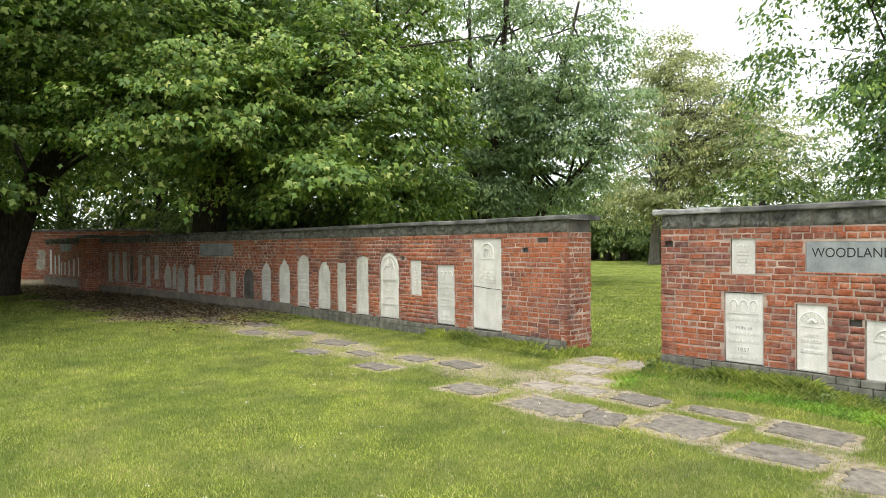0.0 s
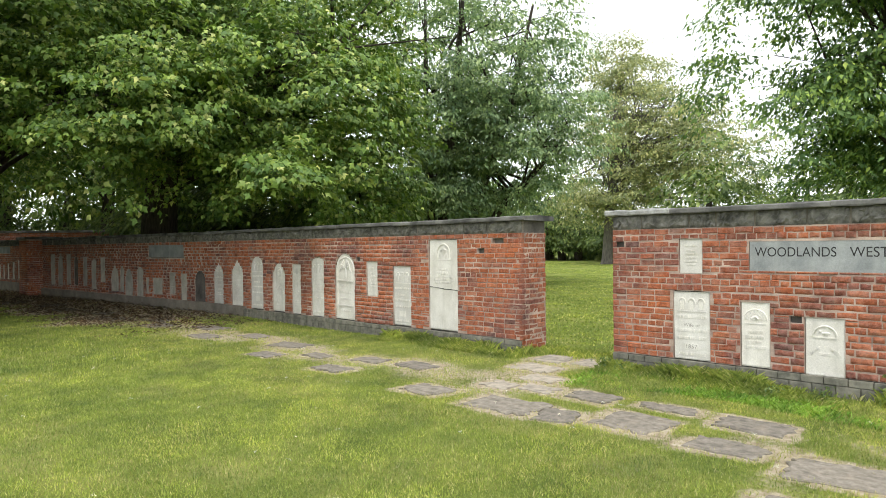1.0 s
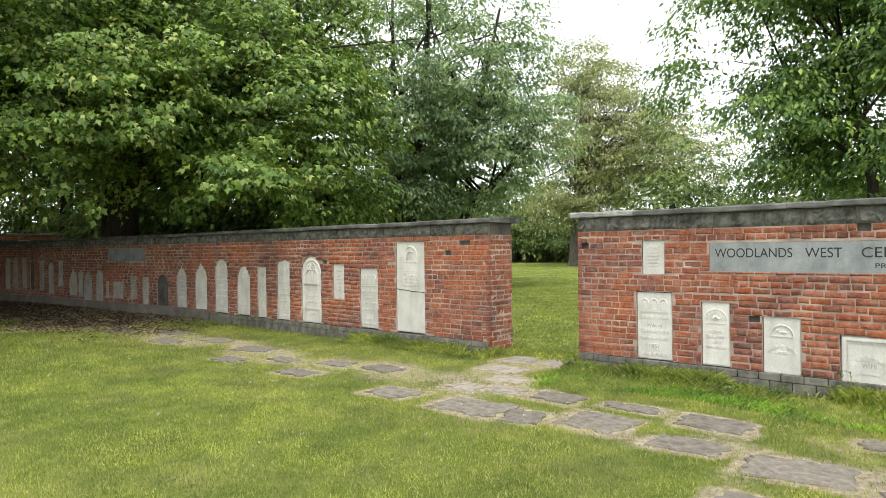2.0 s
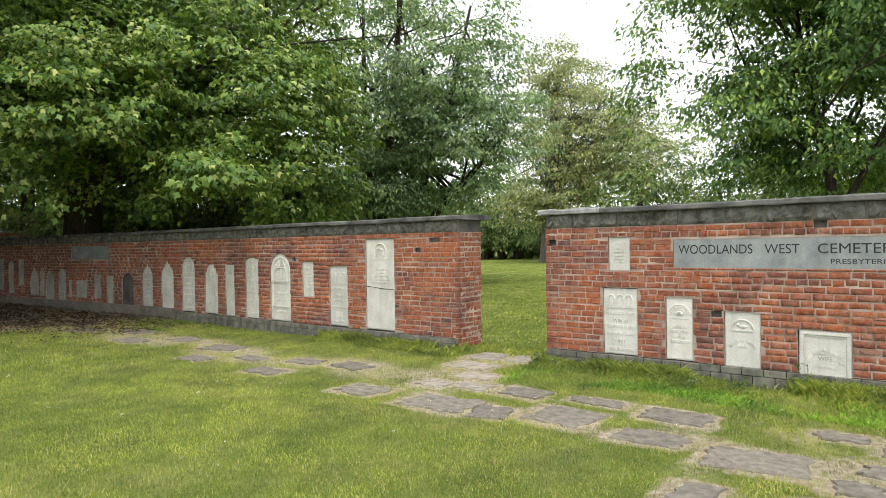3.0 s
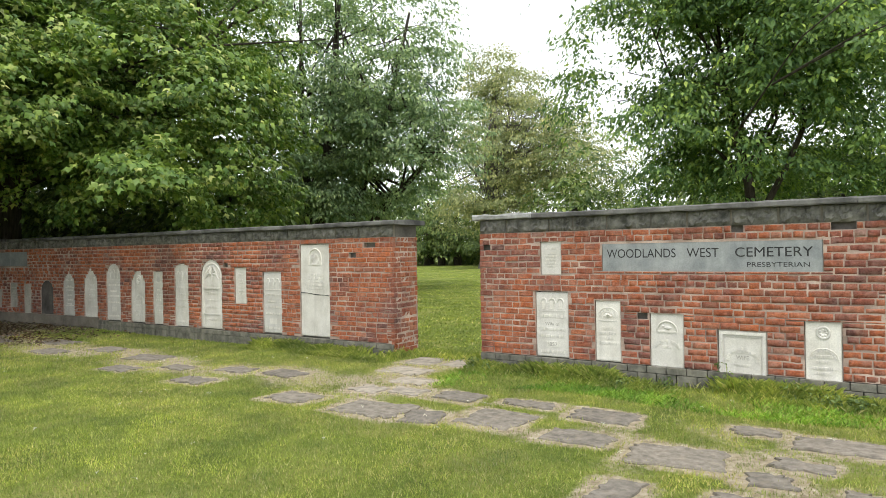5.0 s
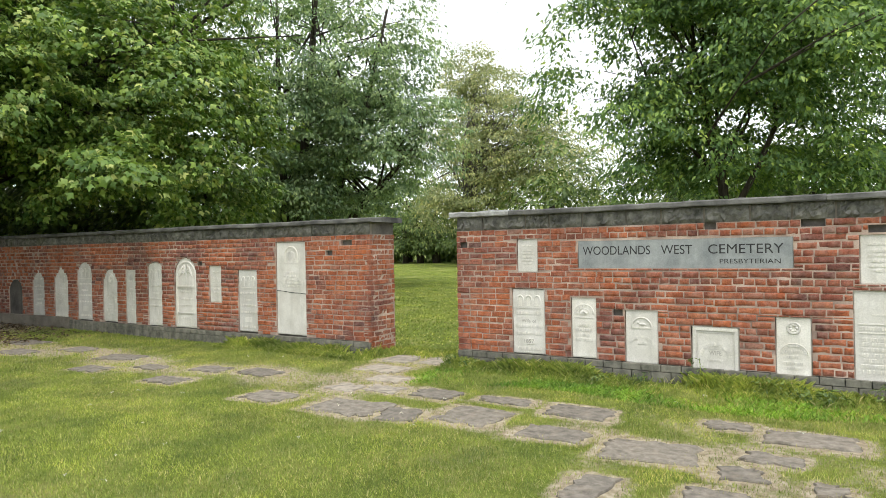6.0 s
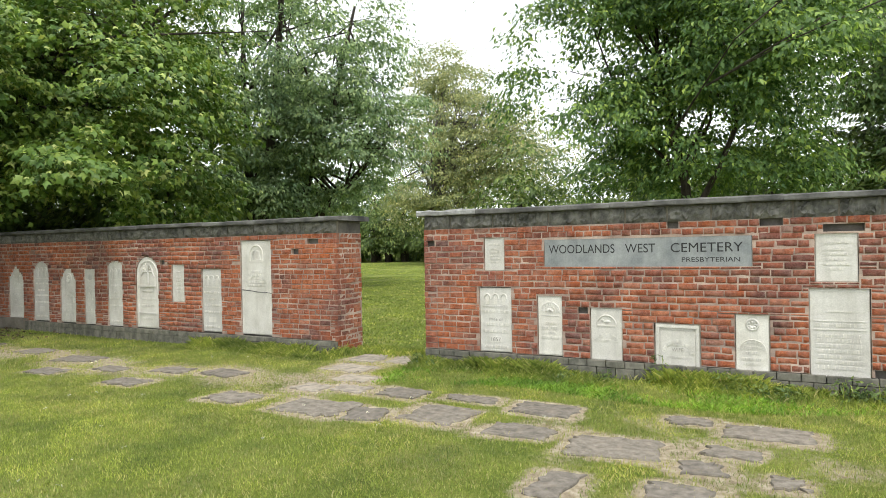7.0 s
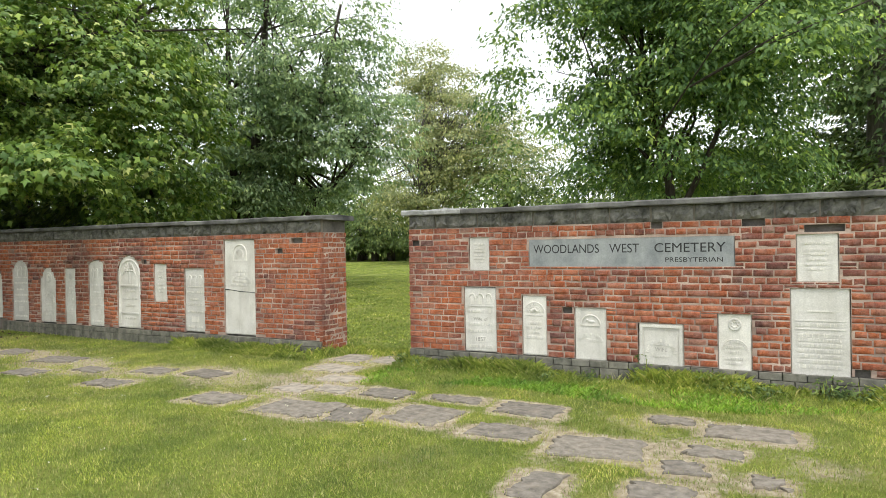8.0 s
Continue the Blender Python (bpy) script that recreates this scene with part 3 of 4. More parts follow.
        for a, b, c, d in ((-hw + 0.06, hw - 0.06, h - 0.068, h - 0.058), (-hw + 0.056, -hw + 0.064, 0.012, h - 0.069), (hw - 0.064, hw - 0.056, 0.012, h - 0.069)):
            box(cut, a, b, y - 0.006, y + 0.004, c, d)
        arc_text(text, 0, h * 0.3, hw * 0.62, 0.05, math.pi - 0.05, y, 15, hw * 0.15, rng)
        lines = [(0.5, 0.42), (0.22, 0.35)]
    elif style == "wreath":
        arc_band(cut, 0, h * 0.82, hw * 0.34, hw * 0.16, 0, 2 * math.pi, y, 20, 0.012)
        for k in range(7):
            a = 2 * math.pi * k / 7
            dome(cut, math.cos(a) * hw * 0.2, h * 0.82 + math.sin(a) * hw * 0.2, hw * 0.1, hw * 0.1, y, 0.012)
        arc_band(cut, 0, h * 0.34, hw * 0.82, hw * 0.05, 0.1, math.pi - 0.1, y, proud=0.006)
        arc_text(text, 0, h * 0.34, hw * 0.68, 0.15, math.pi - 0.15, y, 13, hw * 0.13, rng)
        lines = [(0.5, 0.3), (0.4, 0.5), (0.31, 0.4), (0.2, 0.6), (0.12, 0.5)]
    elif style == "text":
        box(cut, -hw * 0.86, hw * 0.86, y - 0.005, y + 0.004, h * 0.535, h * 0.545)
        box(cut, -hw * 0.86, hw * 0.86, y - 0.005, y + 0.004, h * 0.63, h * 0.64)
        box(cut, -hw * 0.42, hw * 0.42, y - 0.004, y + 0.004, h * 0.735, h * 0.75)
        lines = [(0.57, 0.8), (0.45, 0.75), (0.4, 0.75), (0.34, 0.8), (0.28, 0.75), (0.22, 0.7), (0.16, 0.8), (0.1, 0.75)]
    elif style == "willow":
        arc_band(cut, 0, h * 0.86, hw * 0.42, hw * 0.08, 0, math.pi, y)
        for s in (-1, 1):
            box(cut, s * hw * 0.42 - 0.012, s * hw * 0.42 + 0.012, y - 0.006, y + 0.004, h * 0.78, h * 0.86)
        for k in range(7):
            q = (k - 3) / 3
            tube(cut, [(q * 0.02, y - 0.002, h * 0.9), (q * hw * 0.2, y - 0.005, h * 0.885), (q * hw * 0.3, y - 0.003, h * 0.795)], [0.006, 0.007, 0.004], 5)
        box(cut, -hw * 0.4, hw * 0.4, y - 0.006, y + 0.004, h * 0.775, h * 0.782)
        arc_text(text, 0, h * 0.5, hw * 0.62, 0.6, math.pi - 0.6, y, 12, 0.04, rng)
        lines = [(0.66, 0.4), (0.625, 0.55), (0.59, 0.25), (0.55, 0.7), (0.515, 0.6)]
    elif style == "tree":
        arc_band(cut, 0, h * 0.74, hw * 0.84, hw * 0.13, 0, math.pi, y, 20, 0.012)
        for s in (-1, 1):
            box(cut, s * hw * 0.84 - hw * 0.07, s * hw * 0.84 + hw * 0.07, y - 0.011, y + 0.004, h * 0.06, h * 0.74)
        tube(cut, [(0, y, h * 0.62), (0.012, y - 0.006, h * 0.75), (0, y - 0.004, h * 0.8)], [0.022, 0.014, 0.01], 6)
        for k in range(9):
            a = math.pi * k / 8
            tube(cut, [(0, y - 0.004, h * 0.79), (math.cos(a) * hw * 0.4, y - 0.006, h * 0.79 + math.sin(a) * hw * 0.5), (math.cos(a) * hw * 0.6, y - 0.003, h * 0.72 + math.sin(a) * hw * 0.2)], [0.012, 0.014, 0.006], 5)
        box(cut, -hw * 0.76, hw * 0.76, y - 0.016, y + 0.004, h * 0.575, h * 0.6)
        box(cut, -hw * 0.76, hw * 0.76, y - 0.012, y + 0.004, h * 0.2, h * 0.215)
        lines = [(0.5, 0.5), (0.4, 0.6), (0.3, 0.55), (0.12, 0.5)]
    for z, share in lines:
        size = min(0.034, h * 0.045)
        bars(text, -hw * share, hw * share, z * h, size, y, rng)
    bmesh.ops.recalc_face_normals(cut, faces=cut.faces)
    for piece in loose_pieces(cut):
        part("carving", piece, mat, stone)
    if text.verts:
        tagged(part("lettering", text, mat, stone), kind="stuff")
    if style == "urns" and x0 > -3:
        words("1857", -hw * 0.3, hw * 0.3, h * 0.165, h * 0.225, y - 0.0055, LETTER, stone, "date")
        for word, a, b in (("Wife", -0.45, 0.1), ("of", 0.22, 0.45)):
            words(word, hw * a, hw * b, h * 0.485, h * 0.535, y - 0.002, LETTER, stone, "word")
    if style == "framed":
        words("WIFE", -hw * 0.26, hw * 0.26, h * 0.36, h * 0.45, y - 0.002, LETTER, stone, "word")
    if style == "willow":
        b = bmesh.new()
        tube(b, [(-hw, y - 0.001, h * 0.475), (-hw * 0.5, y - 0.001, h * 0.468), (0.02, y - 0.001, h * 0.455), (hw * 0.6, y - 0.001, h * 0.452), (hw, y - 0.001, h * 0.445)], [0.006, 0.004, 0.006, 0.004, 0.006], 4)
        part("crack", b, INK, stone, "dark crack across the slab")
    return stone


def words(text, x0, x1, z0, z1, y, mat, parent, name):
    """A line of letters between those bounds, from the built-in font, as a mesh standing on the face at y."""
    cu = bpy.data.curves.new("letters", "FONT")
    cu.body, cu.extrude = text, 0.0
    tmp = new("letters", cu)
    bpy.context.view_layer.update()
    me = bpy.data.meshes.new_from_object(tmp.evaluated_get(bpy.context.evaluated_depsgraph_get()))
    bpy.data.objects.remove(tmp)
    co = np.zeros(len(me.vertices) * 3, np.float32)
    me.vertices.foreach_get("co", co)
    co = co.reshape(-1, 3)
    lo, hi = co.min(0), co.max(0)
    out = np.zeros_like(co)
    out[:, 0] = x0 + (co[:, 0] - lo[0]) / (hi[0] - lo[0]) * (x1 - x0)
    out[:, 2] = z0 + (co[:, 1] - lo[1]) / (hi[1] - lo[1]) * (z1 - z0)
    out[:, 1] = y
    me.vertices.foreach_set("co", out.ravel())
    me.materials.clear()
    me.materials.append(mat)
    ob = new(name, me)
    ob.parent = parent
    return ob


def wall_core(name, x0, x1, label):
    # core coloured dark so that gaps in the bricks look deep in shade
    w = part(name, bent_box(x0 + 0.004, x1 - 0.004, 0.058, THICK - 0.01, 0.0, 1.88), DARK_STONE_VOID_SHADE)
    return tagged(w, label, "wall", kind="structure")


# ---- ground ----
FLAGS_NEAR = [(-2.68, -2.42, .75, .52), (-2.1, -2.4, .4, .4), (-1.5, -2.13, .62, .58), (-2.25, -1.55, .5, .36), (-.68, -1.55, .6, .42),
              (-.65, -2.32, .6, .34), (.14, -2.43, .72, .5), (1.15, -1.64, .66, .38), (.78, -2.67, .3, .26), (0, -3.33, .24, .46),
              (1.28, -2.75, .18, .2), (.72, -3.15, .42, .26), (.93, -2.26, .4, .22), (.55, -1.47, .36, .2)]
FLAGS_GATE = [(-3.68, -.1, .48, .5), (-3.2, .02, .3, .45), (-4.75, -1.62, .6, .36), (-3.7, -2.47, .55, .4), (-2.85, -1.62, .42, .3),
              (-3.27, -1.77, .4, .36), (-1.5, -1.48, .55, .22), (-3.5, -.75, .6, .4), (-3.1, -1.2, .5, .36)]
FLAGS_FAR = [(-5.45, -2.42, .55, .32), (-7.55, -1.68, .75, .38), (-6.37, -1.97, .5, .28), (-7.1, -2.38, .55, .32), (-8.95, -1.5, .65, .38),
             (-5.5, -1.75, .5, .3), (-9.6, -2.1, .7, .4), (-10.6, -1.5, .8, .45), (-11.8, -2.0, .7, .5), (-12.9, -1.5, .8, .5),
             (-14.2, -2.1, .9, .5), (-15.6, -1.7, .8, .5), (-17.2, -2.2, .9, .6), (-19.0, -2.0, .9, .6), (-21.0, -2.5, 1.0, .6)]
FLAGS = FLAGS_NEAR + FLAGS_GATE + FLAGS_FAR


def wear(x, y):
    """How bare the ground is: round the flagstones, along the path and in the strip under the maples."""
    x, y = np.asarray(x, float), np.asarray(y, float)
    w = np.zeros(x.shape)
    for fx, fy, fw, fd in FLAGS:
        dx = np.maximum(np.abs(x - fx) - fw / 2, 0)
        dy = np.maximum(np.abs(y - fy) - fd / 2, 0)
        w = np.maximum(w, 0.95 * np.exp(-(dx ** 2 + dy ** 2) / (0.011 + 0.009 * np.sin(3.7 * x + 5.1 * y))))
    wav = 0.25 * np.sin(x * 1.7) + 0.18 * np.sin(x * 4.1 + 1) + 0.1 * np.sin(x * 9.3 + y * 3)
    path = np.exp(-((y + 1.75 + wav * 0.6) / 0.62) ** 2) * np.clip((-x - 2.2) / 1.2, 0, 1) * 0.8
    gate = np.exp(-((x + 3.45 + 0.1 * np.sin(y * 5)) / 0.4) ** 2) * np.clip((y + 1.9) / 0.6, 0, 1) * np.clip((0.8 - y) / 0.8, 0, 1) * 0.75
    litter = np.clip((-x - 10.5 + wav * 2) / 3.0, 0, 1) * np.clip((y + 3.6 + wav * 1.5) / 1.0, 0, 1) * np.clip((1.0 - y), 0, 1)
    blot = 0.55 + 0.25 * np.sin(x * 5.3 + 2 * np.sin(y * 3.7)) + 0.2 * np.sin(y * 7.9 + 1.6 * np.sin(x * 4.4))
    right = np.exp(-((y + 2.2) / 0.95) ** 2) * np.clip((x + 2.6) / 2.4, 0, 1) * np.clip((2.3 - x) / 0.8, 0, 1) * 0.75 * blot
    path = path * (0.55 + 0.6 * blot)
    return np.clip(np.maximum.reduce([w, path, gate, litter * 0.95, right]), 0, 1)


def height(x, y):
    return 0.012 * np.sin(x * 0.9 + 0.4 * y) + 0.01 * np.sin(y * 1.3 - 0.5 * x)


def make_ground():
    xs = np.concatenate([[-900, -300, -120, -70, -45], np.arange(-34, -12, 0.35), np.arange(-12, 5, 0.1), [6, 9, 14, 25, 60, 200, 900]])
    ys = np.concatenate([[-900, -200, -60, -25, -12, -9], np.arange(-8, 2, 0.1), [2.5, 3, 4, 6, 9, 13, 18, 25, 32, 40, 60, 120, 300, 900]])
    gx, gy = np.meshgrid(xs, ys, indexing="ij")
    near = (np.abs(gx) < 40) & (np.abs(gy) < 40)
    gz = np.where(near, height(gx, gy), 0.0) - 0.006
    n, m = gx.shape
    idx = np.arange(n * m).reshape(n, m)
    faces = np.stack([idx[:-1, :-1], idx[1:, :-1], idx[1:, 1:], idx[:-1, 1:]], -1).reshape(-1, 4)
    ob = big_mesh("ground", np.stack([gx, gy, gz], -1).reshape(-1, 3), faces, GROUND)
    at = ob.data.attributes.new("wear", "FLOAT", "POINT")
    at.data.foreach_set("value", wear(gx, gy).ravel().astype(np.float32))
    ob.data.polygons.foreach_set("use_smooth", [True] * len(ob.data.polygons))
    return tagged(ob, "mown lawn with worn bare soil along the path", "ground", kind="structure")


make_ground()


def flagstone(fx, fy, fw, fd, rng, dusty=False):
    """A split slab of five or six uneven sides with a ragged, chipped edge."""
    bm = bmesh.new()
    corner = [Vector((sx * fw * 0.46 * (1 + rng.gauss(0, 0.05)), sy * fd * 0.48 * (1 + rng.gauss(0, 0.09)))) for sx, sy in ((-1, -1), (1, -1), (1, 1), (-1, 1))]
    cut = rng.randrange(4)
    a, b, c = corner[cut - 1], corner[cut], corner[(cut + 1) % 4]
    corner[cut:cut + 1] = [b.lerp(a, rng.uniform(0.08, 0.3)), b.lerp(c, rng.uniform(0.08, 0.3))]
    line = []
    for p, q in zip(corner, corner[1:] + corner[:1]):
        side = Vector((p.y - q.y, q.x - p.x)).normalized()
        for k in range(6):
            line.append(p.lerp(q, k / 6) + side * (rng.gauss(0, 0.02) if k else -0.012))
    n = len(line)
    top, rim, low = [], [], []
    for p in line:
        z = 0.004 + rng.gauss(0, 0.002)
        top.append(bm.verts.new((p.x * 0.96, p.y * 0.96, z + 0.004)))
        rim.append(bm.verts.new((p.x, p.y, z - 0.006)))
        low.append(bm.verts.new((p.x, p.y, -0.05)))
    for a, b in ((rim, top), (low, rim)):
        for k in range(n):
            bm.faces.new((a[k], a[(k + 1) % n], b[(k + 1) % n], b[k]))
    bm.faces.new(top)
    ob = part("flagstone", bm, FLAG_PALE if dusty else FLAG)
    ob.location = (fx, fy, float(height(fx, fy)) - (0.004 if dusty else -0.001))
    ob.rotation_euler = (rng.gauss(0, 0.006), rng.gauss(0, 0.006), rng.gauss(0, 0.1))
    return tagged(ob, "pale dusty flagstone half buried in soil" if dusty else "worn purple-grey flagstone sunk in the lawn", "flagstone", "flagstones of the path")


flag_rng = random.Random(21)
for f in FLAGS:
    flagstone(*f, flag_rng, f in FLAGS_GATE and -3.9 < f[0] < -2.8 and f[1] > -2)

# ---- walls ----
RIGHT_END, LEFT_END = -2.85, -4.27
wall_1 = wall_core("wall_1", RIGHT_END, 6.5, "long red brick wall with headstones and dark stone coping")
wall_2 = wall_core("wall_2", -24.2, LEFT_END, "long red brick wall with many headstones and stone coping")
wall_3 = wall_core("wall_3", -31.8, -25.2, "shaded red brick wall with small pale headstones")
# places where bricks have fallen out
VOIDS_1 = [(-0.83, -0.72, 0.7, 0.768, "rect", "void"), (1.6, 1.93, 1.572, 1.64, "rect", "void"), (-2.82, -2.7, 1.5, 1.566, "rect", "void"),
           (0.16, 0.27, 1.645, 1.712, "rect", "void"), (1.05, 1.25, 1.645, 1.712, "rect", "void"), (2.0, 2.12, 0.2, 0.262, "rect", "void")]
VOIDS_2 = [(-5.1, -4.97, 1.427, 1.494, "rect", "void"), (-4.8, -4.6, 1.572, 1.64, "rect", "void"), (-8.0, -7.88, 1.282, 1.349, "rect", "void")]
holes_1 = RIGHT_STONES + [SIGN_BOX] + VOIDS_1
holes_2 = LEFT_STONES + FAR_STONES + [PLAQUE_BOX] + VOIDS_2
holes_3 = END_STONES + [FAR_PLAQUE]
mortar_bed(RIGHT_END + 0.004, 6.5, holes_1, BASE, 21, wall_1)
mortar_bed(-24.2, LEFT_END - 0.004, holes_2, BASE, 21, wall_2)
mortar_bed(-31.8, -25.2, holes_3, BASE, 21, wall_3)
for w, x0, x1, seed in ((wall_1, RIGHT_END, 6.5, 3), (wall_2, -24.2, LEFT_END, 4), (wall_3, -31.8, -25.2, 8)):
    band_and_coping(w, x0, x1, seed, HEAD, 1.885, TOP, pale_first=0.85 if w is wall_1 else None, lap1=0.1)
for w, x0, x1 in ((wall_1, RIGHT_END + 0.0015, RIGHT_END + 0.05), (wall_2, LEFT_END - 0.05, LEFT_END - 0.0015)):
    bm = bmesh.new()
    box(bm, x0, x1, 0.062, THICK - 0.004, -0.05, HEAD)
    part("end_mortar", bm, MORTAR, w)
plinth(wall_1, RIGHT_END, 6.5, 31)
plinth(wall_2, -12.0, LEFT_END, 32)
part("footing", bent_box(-24.2, -12.0, -0.05, 0.06, -0.05, BASE + 0.05), RENDERED, wall_2, "stained cement-rendered footing")
part("footing", bent_box(-31.8, -25.2, -0.05, 0.06, -0.05, BASE + 0.16), RENDERED, wall_3, "stained cement-rendered footing")
for k, s in enumerate(RIGHT_STONES):
    headstone(s, 100 + k, "headstones in the walls")
for k, s in enumerate(LEFT_STONES + FAR_STONES + END_STONES):
    headstone(s, 200 + k, "headstones in the walls")


def name_panel(spec, label):
    x0, x1, z0, z1, *_ = spec
    bm = bmesh.new()
    slab(bm, [(x1, z0), (x1, z1), (x0, z1), (x0, z0)], 0.006, 0.075, 0.004)
    for v in bm.verts:
        v.co.y += face_y(v.co.x)
    return tagged(part("stone_sign", bm, SIGN), label, "sign")


sign = name_panel(SIGN_BOX, "long blue-grey slate cemetery sign with dark cut capitals")
for text, a, b in (("WOODLANDS", -1.167, -0.403), ("WEST", -0.288, 0.034), ("CEMETERY", 0.193, 0.893)):
    words(text, a, b, 1.388, 1.486, 0.0045, INK, sign, "word")
words("PRESBYTERIAN", 0.303, 0.866, 1.285, 1.333, 0.0045, INK, sign, "word")
name_panel(PLAQUE_BOX, "blue-grey slate plaque in the shaded wall")
name_panel(FAR_PLAQUE, "small pale slate plaque in the far wall")

# pier between the two far stretches
bm = bmesh.new()
box(bm, -25.2, -24.2, -1.35, -0.35, -0.05, 1.92)
pier = tagged(part("wall_pier", bm, MORTAR), "shaded red brick pier between two walls", "pier", kind="structure")
bm = coping_slab(1.16, 1.16, 0.09, random.Random(9), 0.1)
cap = part("coping_slab", bm, COPING, pier)
cap.location = (-24.7, -1.43, 1.92)

# far boundary wall beyond the end of the row
bm = bmesh.new()
box(bm, 0, 12, -0.2, 0.2, 0, 2.4)
far_wall = part("wall_4", bm, MORTAR)
far_wall.location, far_wall.rotation_euler = (-37.6, -1.9, 0), (0, 0, radians(50))
tagged(far_wall, "dark shaded brick boundary wall far under the trees", "wall", kind="structure")
cap = part("coping_slab", coping_slab(12.2, 0.6, 0.1, random.Random(10), 0.1), COPING, far_wall)
cap.location = (6, -0.3, 2.4)
far_panel = part("headstone", rough_stone(1.2, 0.06, 1.25, random.Random(3), 0.004), MARBLE_SHADE_GREY)
far_panel.location, far_panel.rotation_euler = (-36.0, -0.32, 0.35), (0, 0, radians(50))
tagged(far_panel, "broad grey stained stone panel on the far wall", "headstone")

# ---- trees ----
def rotations(normals, ways, rng):
    """Frames (n, 3, 3) with the given normals as their z, their y (base to tip) as near to the given ways as that allows."""
    z = normals / np.linalg.norm(normals, axis=1, keepdims=True)
    t = ways + rng.normal(size=z.shape) * 0.45
    y = t - z * (t * z).sum(1, keepdims=True)
    y /= np.linalg.norm(y, axis=1, keepdims=True) + 1e-6
    return np.stack([np.cross(y, z), y, z], 2)


LEAF_MAPLE = (np.array([(0, 0, 0), (-.5, .46, -.07), (-.22, .55, .06), (0, 1, -.14), (.22, .55, .06), (.5, .46, -.07)], np.float32),
              np.array([(0, 1, 2), (0, 2, 4), (2, 3, 4), (0, 4, 5)], np.int32))
LEAF_OVATE = (np.array([(0, 0, 0), (-.25, .4, .08), (0, 1, -.14), (.25, .4, .08)], np.float32), np.array([(0, 1, 2), (0, 2, 3)], np.int32))
LEAF_LONG = (np.array([(0, 0, 0), (-.19, .45, .05), (0, 1, -.14), (.19, .45, .05)], np.float32), np.array([(0, 1, 2), (0, 2, 3)], np.int32))
LEAF_SPRIG = (np.array([(-.1, 0, 0), (.1, 0, 0), (.5, .5, .1), (.06, .45, -.05), (0, 1, 0), (-.06, .45, -.05), (-.5, .55, .1)], np.float32),
              np.array([(0, 1, 3), (1, 2, 3), (0, 3, 5), (3, 4, 5), (0, 5, 6)], np.int32))


def leaves(name, centres, outs, count, spread, size, template, mat, parent, seed, droop=0.35, flat=0.75):
    """Leaves in sprays about the centres; outs: the way each spray grows."""
    rng = np.random.default_rng(seed)
    n = len(centres) * count
    c = np.repeat(centres, count, 0)
    o = np.repeat(outs, count, 0)
    off = rng.normal(size=(n, 3)) * np.array([spread, spread, spread * 0.2])
    along = rng.random((n, 1)) * spread * 1.6
    far = (off[:, :2] ** 2).sum(1, keepdims=True) / spread ** 2
    p = c + off + o * along - np.array([0, 0, 1.0]) * (along * droop * 0.6 + far * spread * 0.16 * (0.4 + droop))
    fan = np.column_stack([off[:, :2] / spread, np.zeros(n)])
    nor = rng.normal(size=(n, 3)) * (1 - flat) * 1.2 + np.array([0, 0, flat + 0.2]) + o * 0.55 + fan * 0.3
    rot = rotations(nor, o * 0.7 + fan * 0.8 + np.array([0, 0, -2.0 * droop]), rng)
    s = size * rng.uniform(0.6, 1.25, (n, 1, 1))
    tv, tf = template
    v = np.einsum("nij,kj->nki", rot, tv) * s + p[:, None, :]
    k = len(tv)
    f = tf[None] + (np.arange(n) * k)[:, None, None]
    return big_mesh(name, v.reshape(-1, 3), f.reshape(-1, 3), mat, parent)


def crown_points(lobes, n, seed, shell=0.62, gap=0.0, keep=None):
    """Spray centres in a crown made of several rounded lobes: denser towards the outside, with gaps."""
    rng = np.random.default_rng(seed)
    vol = np.array([r[0] * r[1] + r[0] * r[2] for _, r in lobes])
    pts, outs = [], []
    tries = 0
    while len(pts) < n and tries < n * 30:
        tries += 1
        c, r = lobes[rng.choice(len(lobes), p=vol / vol.sum())]
        d = rng.normal(size=3)
        d /= np.linalg.norm(d)
        q = shell + (1.04 - shell) * rng.random()
        if rng.random() < 0.16:
            q = rng.uniform(0.25, shell)
        bulge = 1 + 0.16 * noise.noise(Vector(d * 2.3) + Vector((seed, 0, 0)))
        p = np.array(c) + d * np.array(r) * q * bulge
        if noise.noise(Vector(p * (0.6, 0.6, 1.05)) + Vector((0, 0, seed))) < gap - 0.32:
            continue
        if keep and not keep(p):
            continue
        pts.append(p)
        o = d * np.array([1, 1, 0.35])
        outs.append(o / np.linalg.norm(o))
    return np.array(pts), np.array(outs)


def limbs(bm, trunk, radii, targets, rng, thick=0.3, twig=0.012):
    """Boughs from the upper trunk out to the targets, forking once."""
    for t in targets:
        t = Vector(t)
        k = rng.uniform(0.5, 0.95) * (len(trunk) - 1)
        i = min(int(k), len(trunk) - 2)
        s = Vector(trunk[i]).lerp(Vector(trunk[i + 1]), k - i)
        r = (radii[i] * (1 - (k - i)) + radii[i + 1] * (k - i)) * thick
        d = t - s
        bend = Vector((rng.gauss(0, 1), rng.gauss(0, 1), rng.gauss(0.5, 0.5))) * d.length * 0.1
        pts = [s, s + d * 0.3 + bend, s + d * 0.65 + bend * 1.2, t]
        tube(bm, pts, [r, r * 0.7, r * 0.42, twig], 6, 0.1, rng)
        for _ in range(2):
            e = t + Vector((rng.gauss(0, 0.16), rng.gauss(0, 0.16), abs(rng.gauss(0, 0.14)))) * d.length
